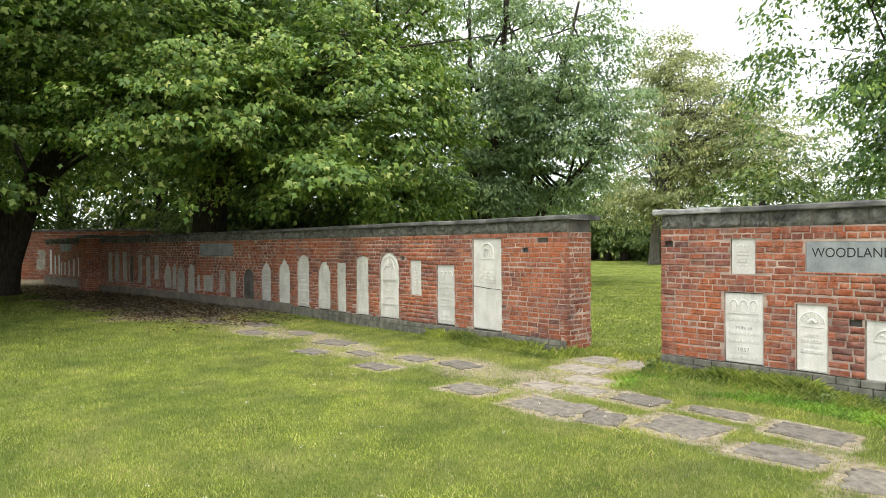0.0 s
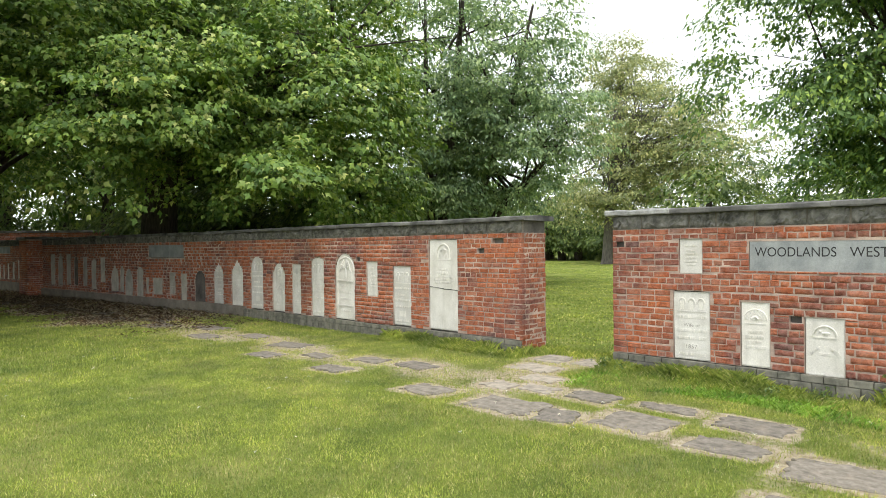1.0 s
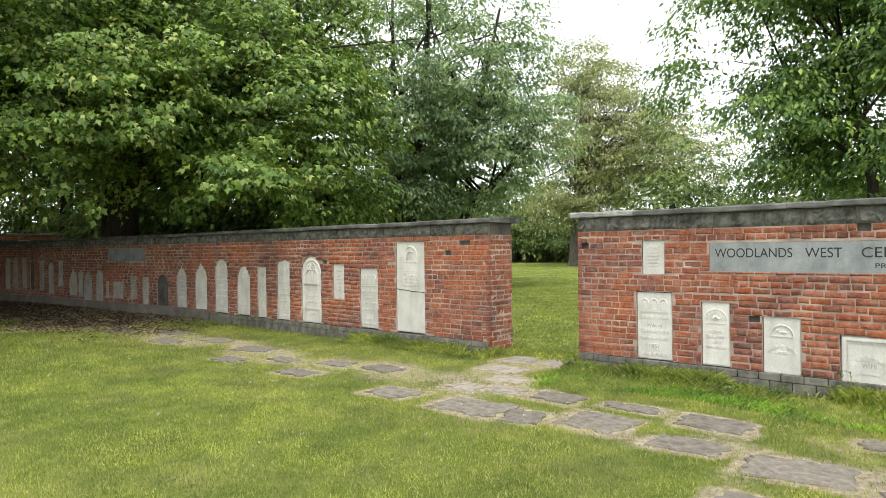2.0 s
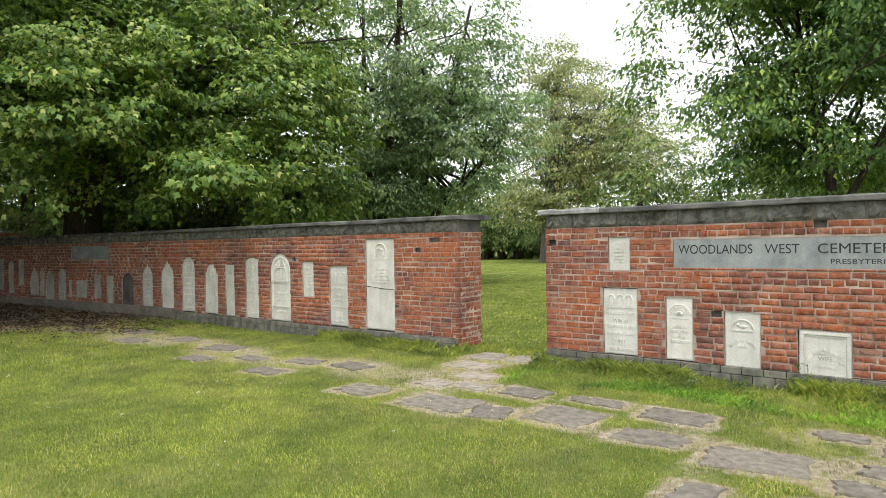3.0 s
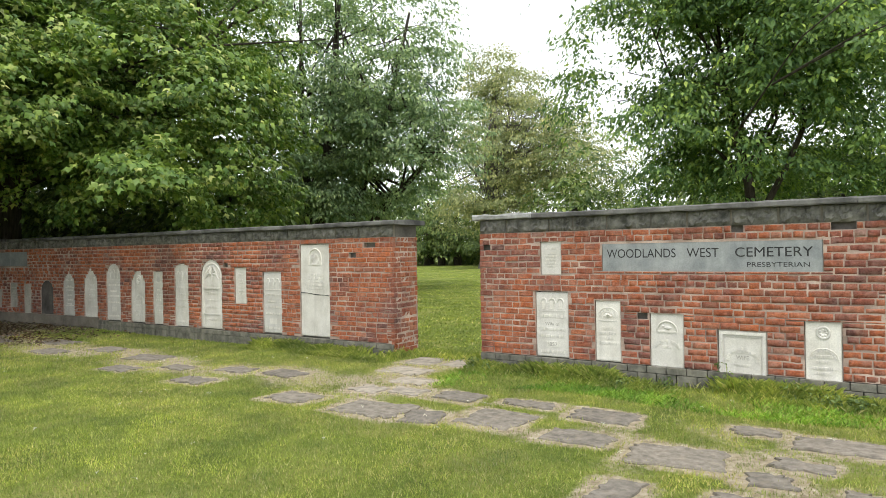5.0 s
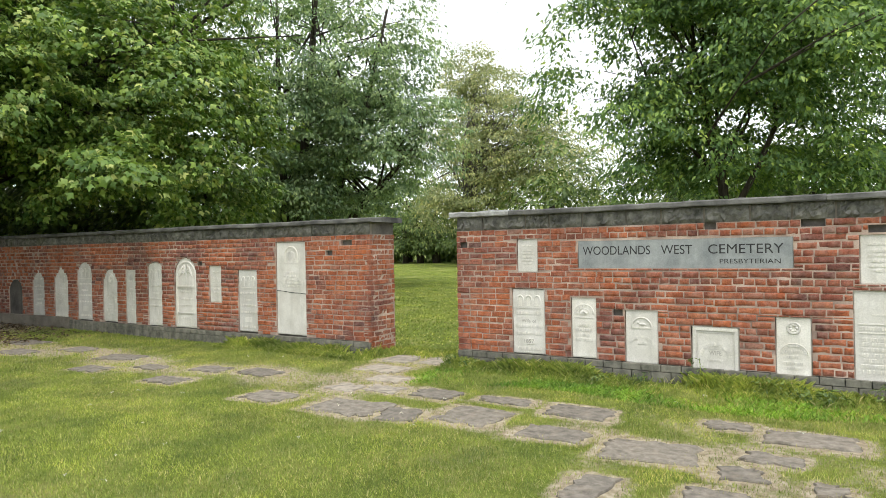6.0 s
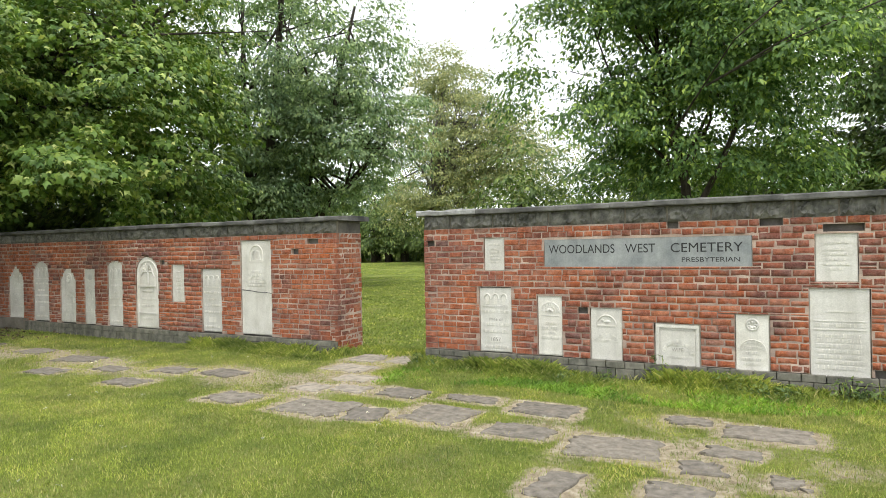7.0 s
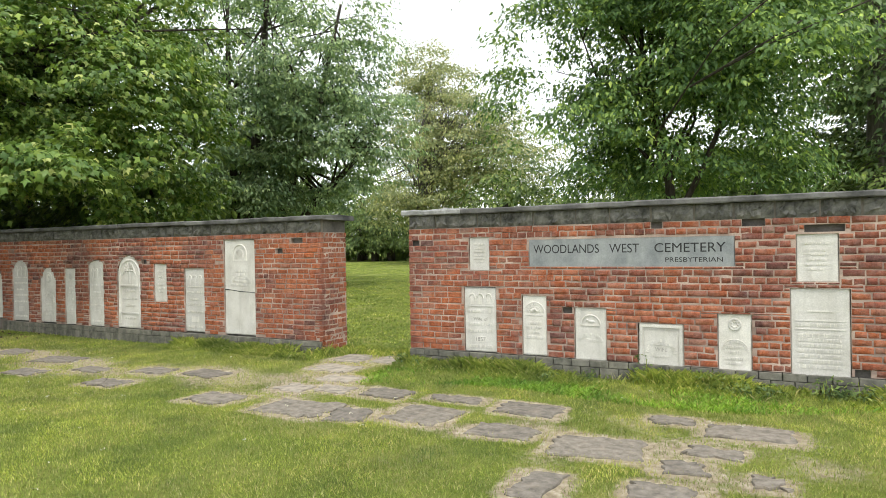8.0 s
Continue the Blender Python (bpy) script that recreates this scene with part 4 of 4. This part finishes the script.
            tube(bm, [pts[2], pts[2].lerp(e, 0.5) + bend * 0.3, e], [r * 0.38, r * 0.25, twig], 5, 0.1, rng)


def tree(label, base, trunks, lobes, sprays, count, spread, size, template, leaf_mat, bark, seed, boughs=16, gap=0.0, shell=0.62, droop=0.35, keep=None, flat=0.6, thick=0.3, group=""):
    """trunks: lists of (x, y, z, radius) from the base, relative to it."""
    rng = random.Random(seed)
    root = tagged(new("tree"), label, "tree", group)
    root.location = base
    bm = bmesh.new()
    pts, outs = crown_points(lobes, sprays, seed, shell, gap, keep)
    high = [p for p in pts if p[2] > 3.7]
    first = True
    for stem in trunks:
        line = [p[:3] for p in stem]
        rad = [p[3] for p in stem]
        tube(bm, line, rad, 12 if first else 9, 0.14, rng)
        limbs(bm, line, rad, [Vector(p) - Vector(base) for p in rng.sample(high, min(len(high), boughs // len(trunks)))], rng, thick)
        first = False
    part("trunk", bm, bark, root, smooth=True)
    leaves("crown", pts - np.array(base), outs, count, spread, size, template, leaf_mat, root, seed, droop, flat)
    return root


# great maple in front of the far end of the row
tree("large leaning maple with dark furrowed trunk before the wall", (-24.4, -4.0, -0.05),
     [[(0, 0, 0, 0.95), (0.05, 0.05, 0.35, 0.62), (0.2, 0.2, 1.2, 0.5), (0.75, 0.7, 3.0, 0.42), (1.6, 1.5, 4.9, 0.36), (2.9, 2.6, 6.2, 0.28), (4.6, 4.2, 7.2, 0.18)],
      [(0.5, 0.45, 2.3, 0.3), (-0.6, -0.5, 4.0, 0.28), (-1.6, -1.2, 7.0, 0.2), (-2.2, -1.6, 10, 0.1)]],
     [((-23, -3, 8.6), (6.5, 4.5, 4.2)), ((-19, -0.5, 8.6), (4.5, 4.5, 3.6)), ((-29, -2.0, 6.4), (4.0, 4.0, 3.4)), ((-22.5, -6.6, 6.0), (4.0, 2.0, 3.4)), ((-20.6, -5.2, 5.0), (1.3, 0.8, 1.9)), ((-15.5, -3.6, 8.4), (4.0, 3.0, 2.6)), ((-15.9, -4.9, 3.7), (0.8, 0.7, 1.2))],
     1900, 32, 0.28, 0.19, LEAF_MAPLE, MAPLE, BARK, 41, 22, thick=0.26,
     keep=lambda p: p[2] > 5.7 or (p[1] < -4.9 - 0.13 * (p[0] + 15) and p[2] > 2.4) or (p[0] < -27 and p[2] > 4.5) or (p[0] > -17 and p[1] < -4.1 and p[2] > 2.3))
# unseen tree added on the lawn, its crown placed to shade this end of the row
tree("unseen maple added on the lawn to shade the far wall", (-20.5, -14.0, -0.05),
     [[(0, 0, 0, 0.7), (0, 0, 0.5, 0.5), (0.1, 0.1, 3.0, 0.42), (0.2, 0.3, 6.0, 0.3), (0.3, 0.3, 10, 0.1)]],
     [((-20.5, -12.6, 6.6), (8.0, 6.0, 5.0)), ((-26, -12, 5.5), (6, 6, 4)), ((-14.8, -10.0, 7.0), (5.0, 3.8, 3.8)), ((-18.5, -9.2, 8.0), (4.5, 3.2, 3.6))], 1400, 22, 0.5, 0.8, LEAF_OVATE, MAPLE, BARK, 47, 16, thick=0.4,
     keep=lambda p: p[2] > 1.9 and p[1] < -7.0 - 0.13 * (p[0] + 15))
# maple behind the wall, its crown hanging over the coping
tree("wide spreading maple behind the wall, bright leaves hanging low", (-20.6, 1.6, -0.05),
     [[(0, 0, 0, 0.9), (0, 0, 0.5, 0.64), (0.05, 0, 2.4, 0.56), (0.2, 0.1, 4.0, 0.5), (0.8, 0.4, 6.0, 0.36), (1.5, 0.6, 9.0, 0.2)],
      [(0.1, 0, 3.0, 0.36), (1.8, 0.2, 4.4, 0.28), (4.5, 0.4, 5.6, 0.2), (7.5, 0.8, 6.2, 0.1)]],
     [((-15.4, 3.0, 6.6), (4.5, 4.1, 4.6)), ((-11.6, 1.2, 4.7), (2.5, 2.3, 2.3)), ((-13.8, 0.4, 4.4), (2.8, 2.2, 2.0)),
      ((-17.5, 1.6, 6.2), (4.5, 3.2, 3.3)), ((-12.8, 3.5, 4.6), (2.2, 2.3, 2.8)), ((-20, 4, 9), (5, 5, 4)), ((-9.9, -0.2, 2.8), (0.9, 0.7, 0.75)), ((-26.5, 5.5, 8.5), (6.5, 4.5, 5.0)),
      ((-18.5, -2.0, 5.2), (5.2, 3.2, 2.7)), ((-13.6, -1.7, 4.9), (3.0, 2.6, 2.3))], 3100, 48, 0.23, 0.155, LEAF_MAPLE, MAPLE, BARK, 42, 40, gap=0.19,
     keep=lambda p: p[2] > (1.95 if p[0] > -11 else 2.35) and (p[1] > 3.0 or p[2] > 2.35 + min(2.9, 0.85 * max(0.0, -13.4 - p[0]))))
# tall maple beyond the end of the wall
tree("tall dense maple in the shade beyond the wall", (-37.0, 5.5, 0),
     [[(0, 0, 0, 0.5), (0, 0, 2, 0.36), (0.1, 0.1, 6, 0.3), (0.2, 0.1, 11, 0.1)]],
     [((-36.5, 4.0, 8.5), (8.0, 9.0, 4.2)), ((-44, -4, 8), (6, 8, 5))], 800, 30, 0.5, 0.48, LEAF_OVATE, MAPLE, BARK, 48, 20, keep=lambda p: p[2] > 3.6)
# dark tree with several stems
tree("tall dark green tree with several upright stems", (-16.6, 11.2, 0),
     [[(0, 0, 0, 0.26), (0.1, 0, 3, 0.2), (0.5, 0.3, 7, 0.14), (0.8, 0.6, 12, 0.06)], [(0.4, 0.4, 0, 0.24), (1.0, 0.9, 3, 0.18), (2.3, 1.6, 7, 0.12), (3, 2.2, 11, 0.05)],
      [(-0.4, -0.1, 0, 0.2), (-0.6, 0, 4, 0.15), (-0.9, 0.1, 8, 0.1), (-1.0, 0.2, 12, 0.05)], [(0.7, 0.2, 0, 0.2), (1.8, 1.3, 2.8, 0.15), (3.9, 2.8, 5.6, 0.08)]],
     [((-15.6, 11.8, 9.5), (4.4, 4.4, 5.4)), ((-14.0, 13.1, 6.2), (3.2, 3.2, 3.0)), ((-16.6, 10.8, 5.4), (3.0, 2.8, 2.4)), ((-18.2, 12.4, 3.6), (4.4, 2.6, 2.2))], 1600, 48, 0.27, 0.18, LEAF_OVATE, DEEP, BARK, 43, 44, gap=0.24, thick=0.5, keep=lambda p: p[2] > 2.0)
# thin pale tree at the edge of the woods
tree("thin pale olive tree with sparse twiggy crown", (-24.4, 38.2, 0),
     [[(0, 0, 0, 0.55), (0, 0, 0.5, 0.42), (0.2, 0.1, 4.5, 0.34), (0.7, 0.5, 10, 0.19), (1.0, 0.9, 16.5, 0.05)]],
     [((-22.8, 39.5, 11.0), (5.4, 5.4, 5.4)), ((-19.4, 41.5, 8.6), (6.0, 6.0, 3.8)), ((-23.4, 39.2, 15.2), (3.0, 3.0, 2.8)), ((-24.6, 38.0, 5.6), (4.4, 4.0, 2.4))],
     1300, 40, 0.5, 0.26, LEAF_OVATE, PALE, BARK_GREY, 44, 60, gap=0.2, shell=0.4, thick=0.4, keep=lambda p: p[2] > 3.4)
# broad-leaved tree behind the right wall
tree("broad-leaved young tree behind the wall with forking dark trunk", (-0.3, 5.6, 0),
     [[(0, 0, 0, 0.15), (-0.05, 0, 1.6, 0.1), (-0.1, 0, 2.6, 0.08), (-0.5, 0.2, 4.5, 0.06), (-0.8, 0.3, 7, 0.02)],
      [(-0.05, 0, 1.8, 0.065), (0.5, 0.1, 2.9, 0.05), (1.0, 0.3, 4.2, 0.035), (1.4, 0.2, 6, 0.015)]],
     [((-0.9, 5.6, 5.4), (2.7, 2.4, 2.7)), ((0.9, 5.2, 5.2), (2.2, 2.2, 2.5)), ((-2.2, 5.0, 4.1), (1.3, 1.5, 1.4)), ((-2.55, 4.75, 4.9), (1.0, 1.0, 1.4)), ((-2.0, 4.9, 6.2), (1.4, 1.4, 1.4)), ((-0.2, 6.2, 3.0), (2.4, 1.6, 1.0)), ((0.3, 6, 7.8), (2.6, 2.4, 2))], 1350, 62, 0.2, 0.11, LEAF_OVATE, HICKORY, BARK, 45, 30, gap=0.2, shell=0.45, thick=0.5)
tree("tall dark tree beyond the young tree", (3.6, 11.5, 0),
     [[(0, 0, 0, 0.28), (0, 0, 4, 0.22), (0.1, 0, 9, 0.12), (0.1, 0, 13, 0.04)]],
     [((3.0, 11.0, 8.2), (3.6, 3.2, 4.4)), ((0.6, 11.5, 8.8), (2.6, 2.6, 2.8)), ((5.6, 11.5, 6.5), (3, 3, 4.5))], 800, 44, 0.36, 0.19, LEAF_OVATE, DEEP, BARK_GREY, 46, 36, gap=0.15, shell=0.45)


def conifer(base, tall, wide, seed):
    rng = random.Random(seed)
    root = tagged(new("tree"), "tall dark spruce with drooping tiers and grey trunk", "tree", "spruces")
    root.location = base
    bm = bmesh.new()
    tube(bm, [(0, 0, 0), (0, 0, tall * 0.5), (0, 0, tall)], [0.24, 0.15, 0.02], 9, 0.1, rng)
    c, o = [], []
    z = 2.0
    while z < tall - 0.4:
        reach = wide * (1 - z / tall) ** 0.8
        for k in range(9):
            a = rng.random() * 6.283
            r = reach * rng.uniform(0.75, 1.1)
            e = (math.cos(a) * r, math.sin(a) * r, z - 0.22 * r)
            tube(bm, [(0, 0, z), (e[0] * 0.5, e[1] * 0.5, z - 0.03 * r), e], [0.035, 0.022, 0.008], 4, 0.0, rng)
            for q in np.arange(0.3, 1.01, 0.16):
                c.append((e[0] * q, e[1] * q, z - 0.22 * r * q * q))
                o.append((math.cos(a), math.sin(a), -0.2))
        z += rng.uniform(0.32, 0.5)
    part("trunk", bm, BARK_GREY, root)
    leaves("crown", np.array(c), np.array(o), 5, 0.17, 0.34, LEAF_SPRIG, SPRUCE, root, seed, 0.8, 0.5)


conifer((4.6, 14.2, 0), 15, 2.8, 61)
conifer((7.6, 13.0, 0), 14, 2.9, 62)
conifer((6.6, 17.5, 0), 17, 3.0, 63)

# ---- woods and shrubs round the lawn ----
def woods(name, label, spots, seed, mat, sprays, count, spread, size, floor=0.1):
    """A belt of trees and undergrowth: (x, y, radius, height)."""
    rng = random.Random(seed)
    lobes, bm = [], bmesh.new()
    for x, y, r, h in spots:
        lobes.append(((x, y, h * 0.52), (r, r, h * 0.5)))
        lobes.append(((x + rng.gauss(0, r * 0.4), y + rng.gauss(0, r * 0.4), h * 0.25), (r * 0.9, r * 0.9, h * 0.26)))
        tube(bm, [(x, y, 0), (x + rng.gauss(0, 0.2), y, h * 0.4), (x + rng.gauss(0, 0.2), y, h * 0.6)], [0.05 * h, 0.04 * h, 0.015 * h], 8, 0.1, rng)
    pts, outs = crown_points(lobes, sprays, seed, 0.55, -0.05, lambda p: p[2] > floor + 0.5 * math.sin(3 * p[0]) * (floor > 1))
    root = leaves(name, pts, outs, count, spread, size, LEAF_OVATE, mat, None, seed)
    tagged(root, label, "woods", kind="stuff")
    part("trunks", bm, BARK, root)
    return root


wood_rng = random.Random(77)
edge = []
for k in range(24):
    a = k / 23
    x, y = -52 + 66 * a, 38 + 10 * math.sin(math.pi * min(1, 0.15 + a * 0.8))
    low = -27 < x < -8
    edge.append((x + wood_rng.gauss(0, 0.8), y + wood_rng.gauss(0, 1.0), wood_rng.uniform(2.4, 3.6), wood_rng.uniform(4.6, 6.6) if low else wood_rng.uniform(6, 9)))
woods("far_woods", "dense green woods along the far edge of the lawn", edge, 71, WOODS, 2300, 44, 0.45, 0.31, 1.6)
back = [(-62 + 84 * k / 15, 54 + wood_rng.gauss(0, 2), 5.0, wood_rng.uniform(5.5, 7) if 4 < k < 9 else wood_rng.uniform(9, 12)) for k in range(16)]
woods("far_woods", "taller dark trees behind the woodland edge", back, 72, WOODS, 700, 34, 0.7, 0.8)
shade = [(-46 + 2.0 * k, 6.5 + 1.0 * k + wood_rng.gauss(0, 0.8), wood_rng.uniform(1.8, 2.6), wood_rng.uniform(3.6, 6.5)) for k in range(13)]
woods("shrubbery", "shaded shrubs and saplings behind the brick wall", shade, 73, WOODS, 1300, 38, 0.42, 0.34)
under = [(-30 + 1.7 * k, 5.2 + wood_rng.gauss(0, 0.7), wood_rng.uniform(1.5, 2.0), wood_rng.uniform(4.2, 5.6)) for k in range(10)]
woods("shrubbery", "dark undergrowth beneath the maple behind the wall", under, 76, WOODS, 1000, 38, 0.36, 0.3)
side = [(-6.4 + 1.5 * k, 13.2 - 0.32 * k + wood_rng.gauss(0, 0.6), wood_rng.uniform(1.4, 1.8), wood_rng.uniform(3.6, 5.0)) for k in range(11)]
woods("shrubbery", "leafy shrubs behind the sign wall", side, 74, WOODS, 1200, 38, 0.3, 0.19)
# belt mostly out of view, added to hold back low sky light from the west
west = [(-46 + wood_rng.gauss(0, 1.5) + 0.35 * k * (k > 5), 6 - 3.2 * k, wood_rng.uniform(3, 4), wood_rng.uniform(8, 13)) for k in range(11)]
woods("far_woods", "mostly unseen woods beyond the wall, added to cut sky light", west, 75, WOODS, 800, 34, 0.7, 0.4)


# ---- grass, litter and weeds ----
def blades(name, x, y, tall, wide, mat, seed, lean=0.5, label="", parent=None, simple=False):
    rng = np.random.default_rng(seed)
    n = len(x)
    a = rng.random(n) * 2 * np.pi
    h = tall * rng.uniform(0.55, 1.25, n)
    w = wide * rng.uniform(0.7, 1.3, n)
    ln = lean * h * rng.uniform(0.2, 1.2, n)
    d = np.stack([np.cos(a), np.sin(a)], 1)
    s = np.stack([-d[:, 1], d[:, 0]], 1)
    z0 = height(x, y) - 0.01
    b0 = np.column_stack([x + s[:, 0] * w / 2, y + s[:, 1] * w / 2, z0])
    b1 = np.column_stack([x - s[:, 0] * w / 2, y - s[:, 1] * w / 2, z0])
    m = np.column_stack([x + d[:, 0] * ln * 0.35, y + d[:, 1] * ln * 0.35, z0 + h * 0.62])
    t = np.column_stack([x + d[:, 0] * ln, y + d[:, 1] * ln, z0 + h])
    if simple:
        v = np.stack([b0, b1, t], 1).reshape(-1, 3)
        return tagged(big_mesh(name, v, np.arange(3 * n).reshape(-1, 3), mat, parent), label, "grass", kind="stuff")
    v = np.stack([b0, b1, m, t], 1).reshape(-1, 3)
    v[2::4, :2] += s * (w * 0.35)[:, None]
    k = (np.arange(n) * 4)[:, None]
    f = np.concatenate([k + np.array([[0, 1, 2]]), k + np.array([[1, 3, 2]])])
    return tagged(big_mesh(name, v, f, mat, parent), label, "grass", kind="stuff")


def scatter(n, x0, x1, y0, y1, seed, bare=1.0, clump=0.0):
    rng = np.random.default_rng(seed)
    x, y = rng.uniform(x0, x1, n), rng.uniform(y0, y1, n)
    k = rng.random(n) > np.clip(wear(x, y) * bare, 0, 0.97)
    if clump:
        k &= (np.sin(x * 3.1 + 1.3 * np.sin(y * 2.3)) + np.sin(y * 4.3 + 1.7 * np.sin(x * 1.9)) + rng.normal(size=n) * 0.6) > clump
    k &= ~((y > -0.03) & (y < THICK + 0.02) & ((x > RIGHT_END - 0.02) | (x < LEFT_END + 0.02)))
    for fx, fy, fw, fd in FLAGS:
        ragged = 0.035 * np.sin(x * 17 + 3 * np.sin(y * 11)) + 0.03 * np.sin(y * 19 + 2 * np.sin(x * 13)) + rng.normal(size=n) * 0.015
        k &= ~((np.abs(x - fx) < fw * 0.43 + ragged) & (np.abs(y - fy) < fd * 0.41 + ragged))
    return x[k], y[k]


gx, gy = scatter(440000, -7.5, 3.6, -6.6, 0.0, 1)
blades("grass", gx, gy, 0.028, 0.0055, GRASS, 2, 1.1, "short mown green lawn grass", simple=True)
gx, gy = scatter(60000, -9.0, 7.5, -11.0, -0.05, 61)
blades("grass", gx, gy, 0.036, 0.0055, GRASS, 62, 0.8, "short mown green lawn grass", simple=True)
gx, gy = scatter(110000, -16, -7.5, -8.0, 0.0, 3)
blades("grass", gx, gy, 0.042, 0.009, GRASS, 4, 0.8, "short mown green lawn grass", simple=True)
gx, gy = scatter(50000, -32, -16, -12.0, 0.0, 5)
blades("grass", gx, gy, 0.05, 0.016, GRASS, 6, 0.8, "short mown green lawn grass", simple=True)
gx, gy = scatter(70000, 0.0, 1.0, 0.6, 44, 7)
gx = (-4.9 - 0.76 * gy) + gx * (2.8 + 0.22 * gy)
blades("grass", gx, gy, 0.032, 0.03, GRASS, 8, 1.3, "bright lawn grass behind the gateway", simple=True)
gx, gy = scatter(110000, -12, 2.6, -3.6, -0.3, 9, 0.4, -0.5)
blades("dry_grass", gx, gy, 0.03, 0.005, DRY, 10, 1.3, "dry yellowed grass round the flagstones", simple=True)
gx, gy = scatter(60000, -7.5, 3.6, -6.6, -3.0, 11, 0.5, 0.9)
blades("dry_grass", gx, gy, 0.028, 0.005, DRY, 12, 1.4, "thin dry patches in the lawn", simple=True)
for n, x0, x1, seed in ((26000, -2.9, 3.6, 13), (16000, -7.0, -4.1, 15)):
    gx, gy = scatter(n, x0, x1, -0.5, -0.03, seed, 0.3, -0.7)
    gy = -0.03 - (-0.03 - gy) ** 1.5 / 0.47 ** 0.5
    tall = 0.06 + 0.1 * np.exp(-((gy + 0.1) / 0.15) ** 2) * (0.6 + 0.4 * np.sin(gx * 2.7 + np.sin(gx * 6.1)))
    blades("grass", gx, gy, tall, 0.005, GRASS, seed + 1, 1.0, "long uncut grass along the foot of the wall")
gx, gy = scatter(26000, -2.9, 2.6, -1.5, -0.2, 19, 1.0, -0.2)
k = gy > -1.15 - 0.3 * np.sin(gx * 1.3) + 0.28 * np.maximum(0, gx + 0.4)
blades("clover", gx[k], gy[k], 0.045, 0.011, LUSH, 20, 1.2, "lush bright green clover and grass before the wall")
gx, gy = scatter(2600, -4.25, -2.87, 0.0, 0.7, 17, 0.6)
blades("grass", gx, gy, 0.08, 0.007, GRASS, 18, 0.9, "long grass in the gateway")
rng = np.random.default_rng(31)
n = 9000
lx = rng.uniform(-30, -10.5, n)
ly = rng.uniform(-3.6, -0.1, n) + np.array([face_y(q) for q in lx])
keep = rng.random(n) < wear(lx, ly)
lp = np.column_stack([lx, ly, height(lx, ly) + 0.012])[keep]
tagged(leaves("leaf_litter", lp, np.tile((0.0, 0.0, 0.2), (len(lp), 1)), 2, 0.12, 0.09, LEAF_OVATE, LITTER, None, 32, 0.0, 0.9), "dead brown leaves on the bare soil under the maples", "leaves", kind="stuff")


def weed(x, y, tall, seed):
    rng = np.random.default_rng(seed)
    c = np.column_stack([rng.normal(0, 0.04, 7), rng.normal(0, 0.03, 7), np.linspace(0.05, tall, 7)])
    bm = bmesh.new()
    tube(bm, [(0, 0, 0), (0.01, 0, tall * 0.5), (0, 0.01, tall)], [0.006, 0.005, 0.002], 5)
    root = part("weed", bm, GRASS)
    root.location = (x, y, float(height(x, y)) - 0.005)
    tagged(leaves("foliage", c, np.tile((0.0, -0.3, 0.2), (7, 1)), 6, 0.04, 0.055, LEAF_LONG, WOODS, root, seed, 0.2, 0.6), kind="stuff")
    tagged(root, "leafy green weed at the foot of the wall", "weed", "weeds along the wall")


wr = random.Random(90)
weed(0.1, -0.08, 0.3, 900)
for k in range(26):
    weed(wr.uniform(0.4, 3.4), wr.uniform(-0.4, -0.06), wr.uniform(0.06, 0.2), 901 + k)
for k in range(8):
    weed(wr.uniform(-2.9, 0.2), wr.uniform(-0.25, -0.06), wr.uniform(0.06, 0.16), 940 + k)
rng = np.random.default_rng(55)
cp = np.column_stack([rng.uniform(-9, 3, 70), rng.uniform(-6, -0.4, 70), np.full(70, 0.035)])
tagged(leaves("clover", cp, np.tile((0.0, 0.0, 0.5), (70, 1)), 6, 0.006, 0.016, LEAF_OVATE, CLOVER, None, 56, 0.0, 0.4), "scattered small white clover flowers", "flowers", kind="stuff")

# ---- the bricks, the nearest as pieces of their own ----
bricks_1 = lay_bricks(RIGHT_END, 6.5, holes_1, 1)
near_1 = [b for b in bricks_1 if b[0] < -0.9]
joined_bricks("brickwork", [b for b in bricks_1 if b[0] >= -0.9], wall_1, BRICK)
brick_objects(near_1, wall_1)
bricks_2 = lay_bricks(-24.2, LEFT_END, holes_2, 2)
near_2 = [b for b in bricks_2 if b[0] > -6.6]
joined_bricks("brickwork", [b for b in bricks_2 if b[0] <= -6.6], wall_2, BRICK)
brick_objects(near_2, wall_2)
bricks_3 = lay_bricks(-31.8, -25.2, holes_3, 3)
joined_bricks("brickwork", bricks_3, wall_3, BRICK)
end_bricks = lay_bricks(0.0, THICK, [], 6, BASE - 2 * COURSE, 23)
brick_objects(end_bricks, wall_2, lambda x, shift, z: (LEFT_END - shift, x, z))
brick_objects(end_bricks, wall_1, lambda x, shift, z: (RIGHT_END + shift, x, z), -90)

# bricks of the far pier and boundary wall
pier_front = lay_bricks(0.0, 1.0, [], 41, 0.0, 26)
joined_bricks("brickwork", pier_front, pier, BRICK, pose(-25.2, -1.356, 0))
joined_bricks("brickwork", pier_front, pier, BRICK, pose(-24.194, -1.35, 0, 0, 0, 90))
joined_bricks("brickwork", lay_bricks(0.0, 12.0, [], 42, 0.0, 33), far_wall, BRICK, pose(0, -0.206, 0))
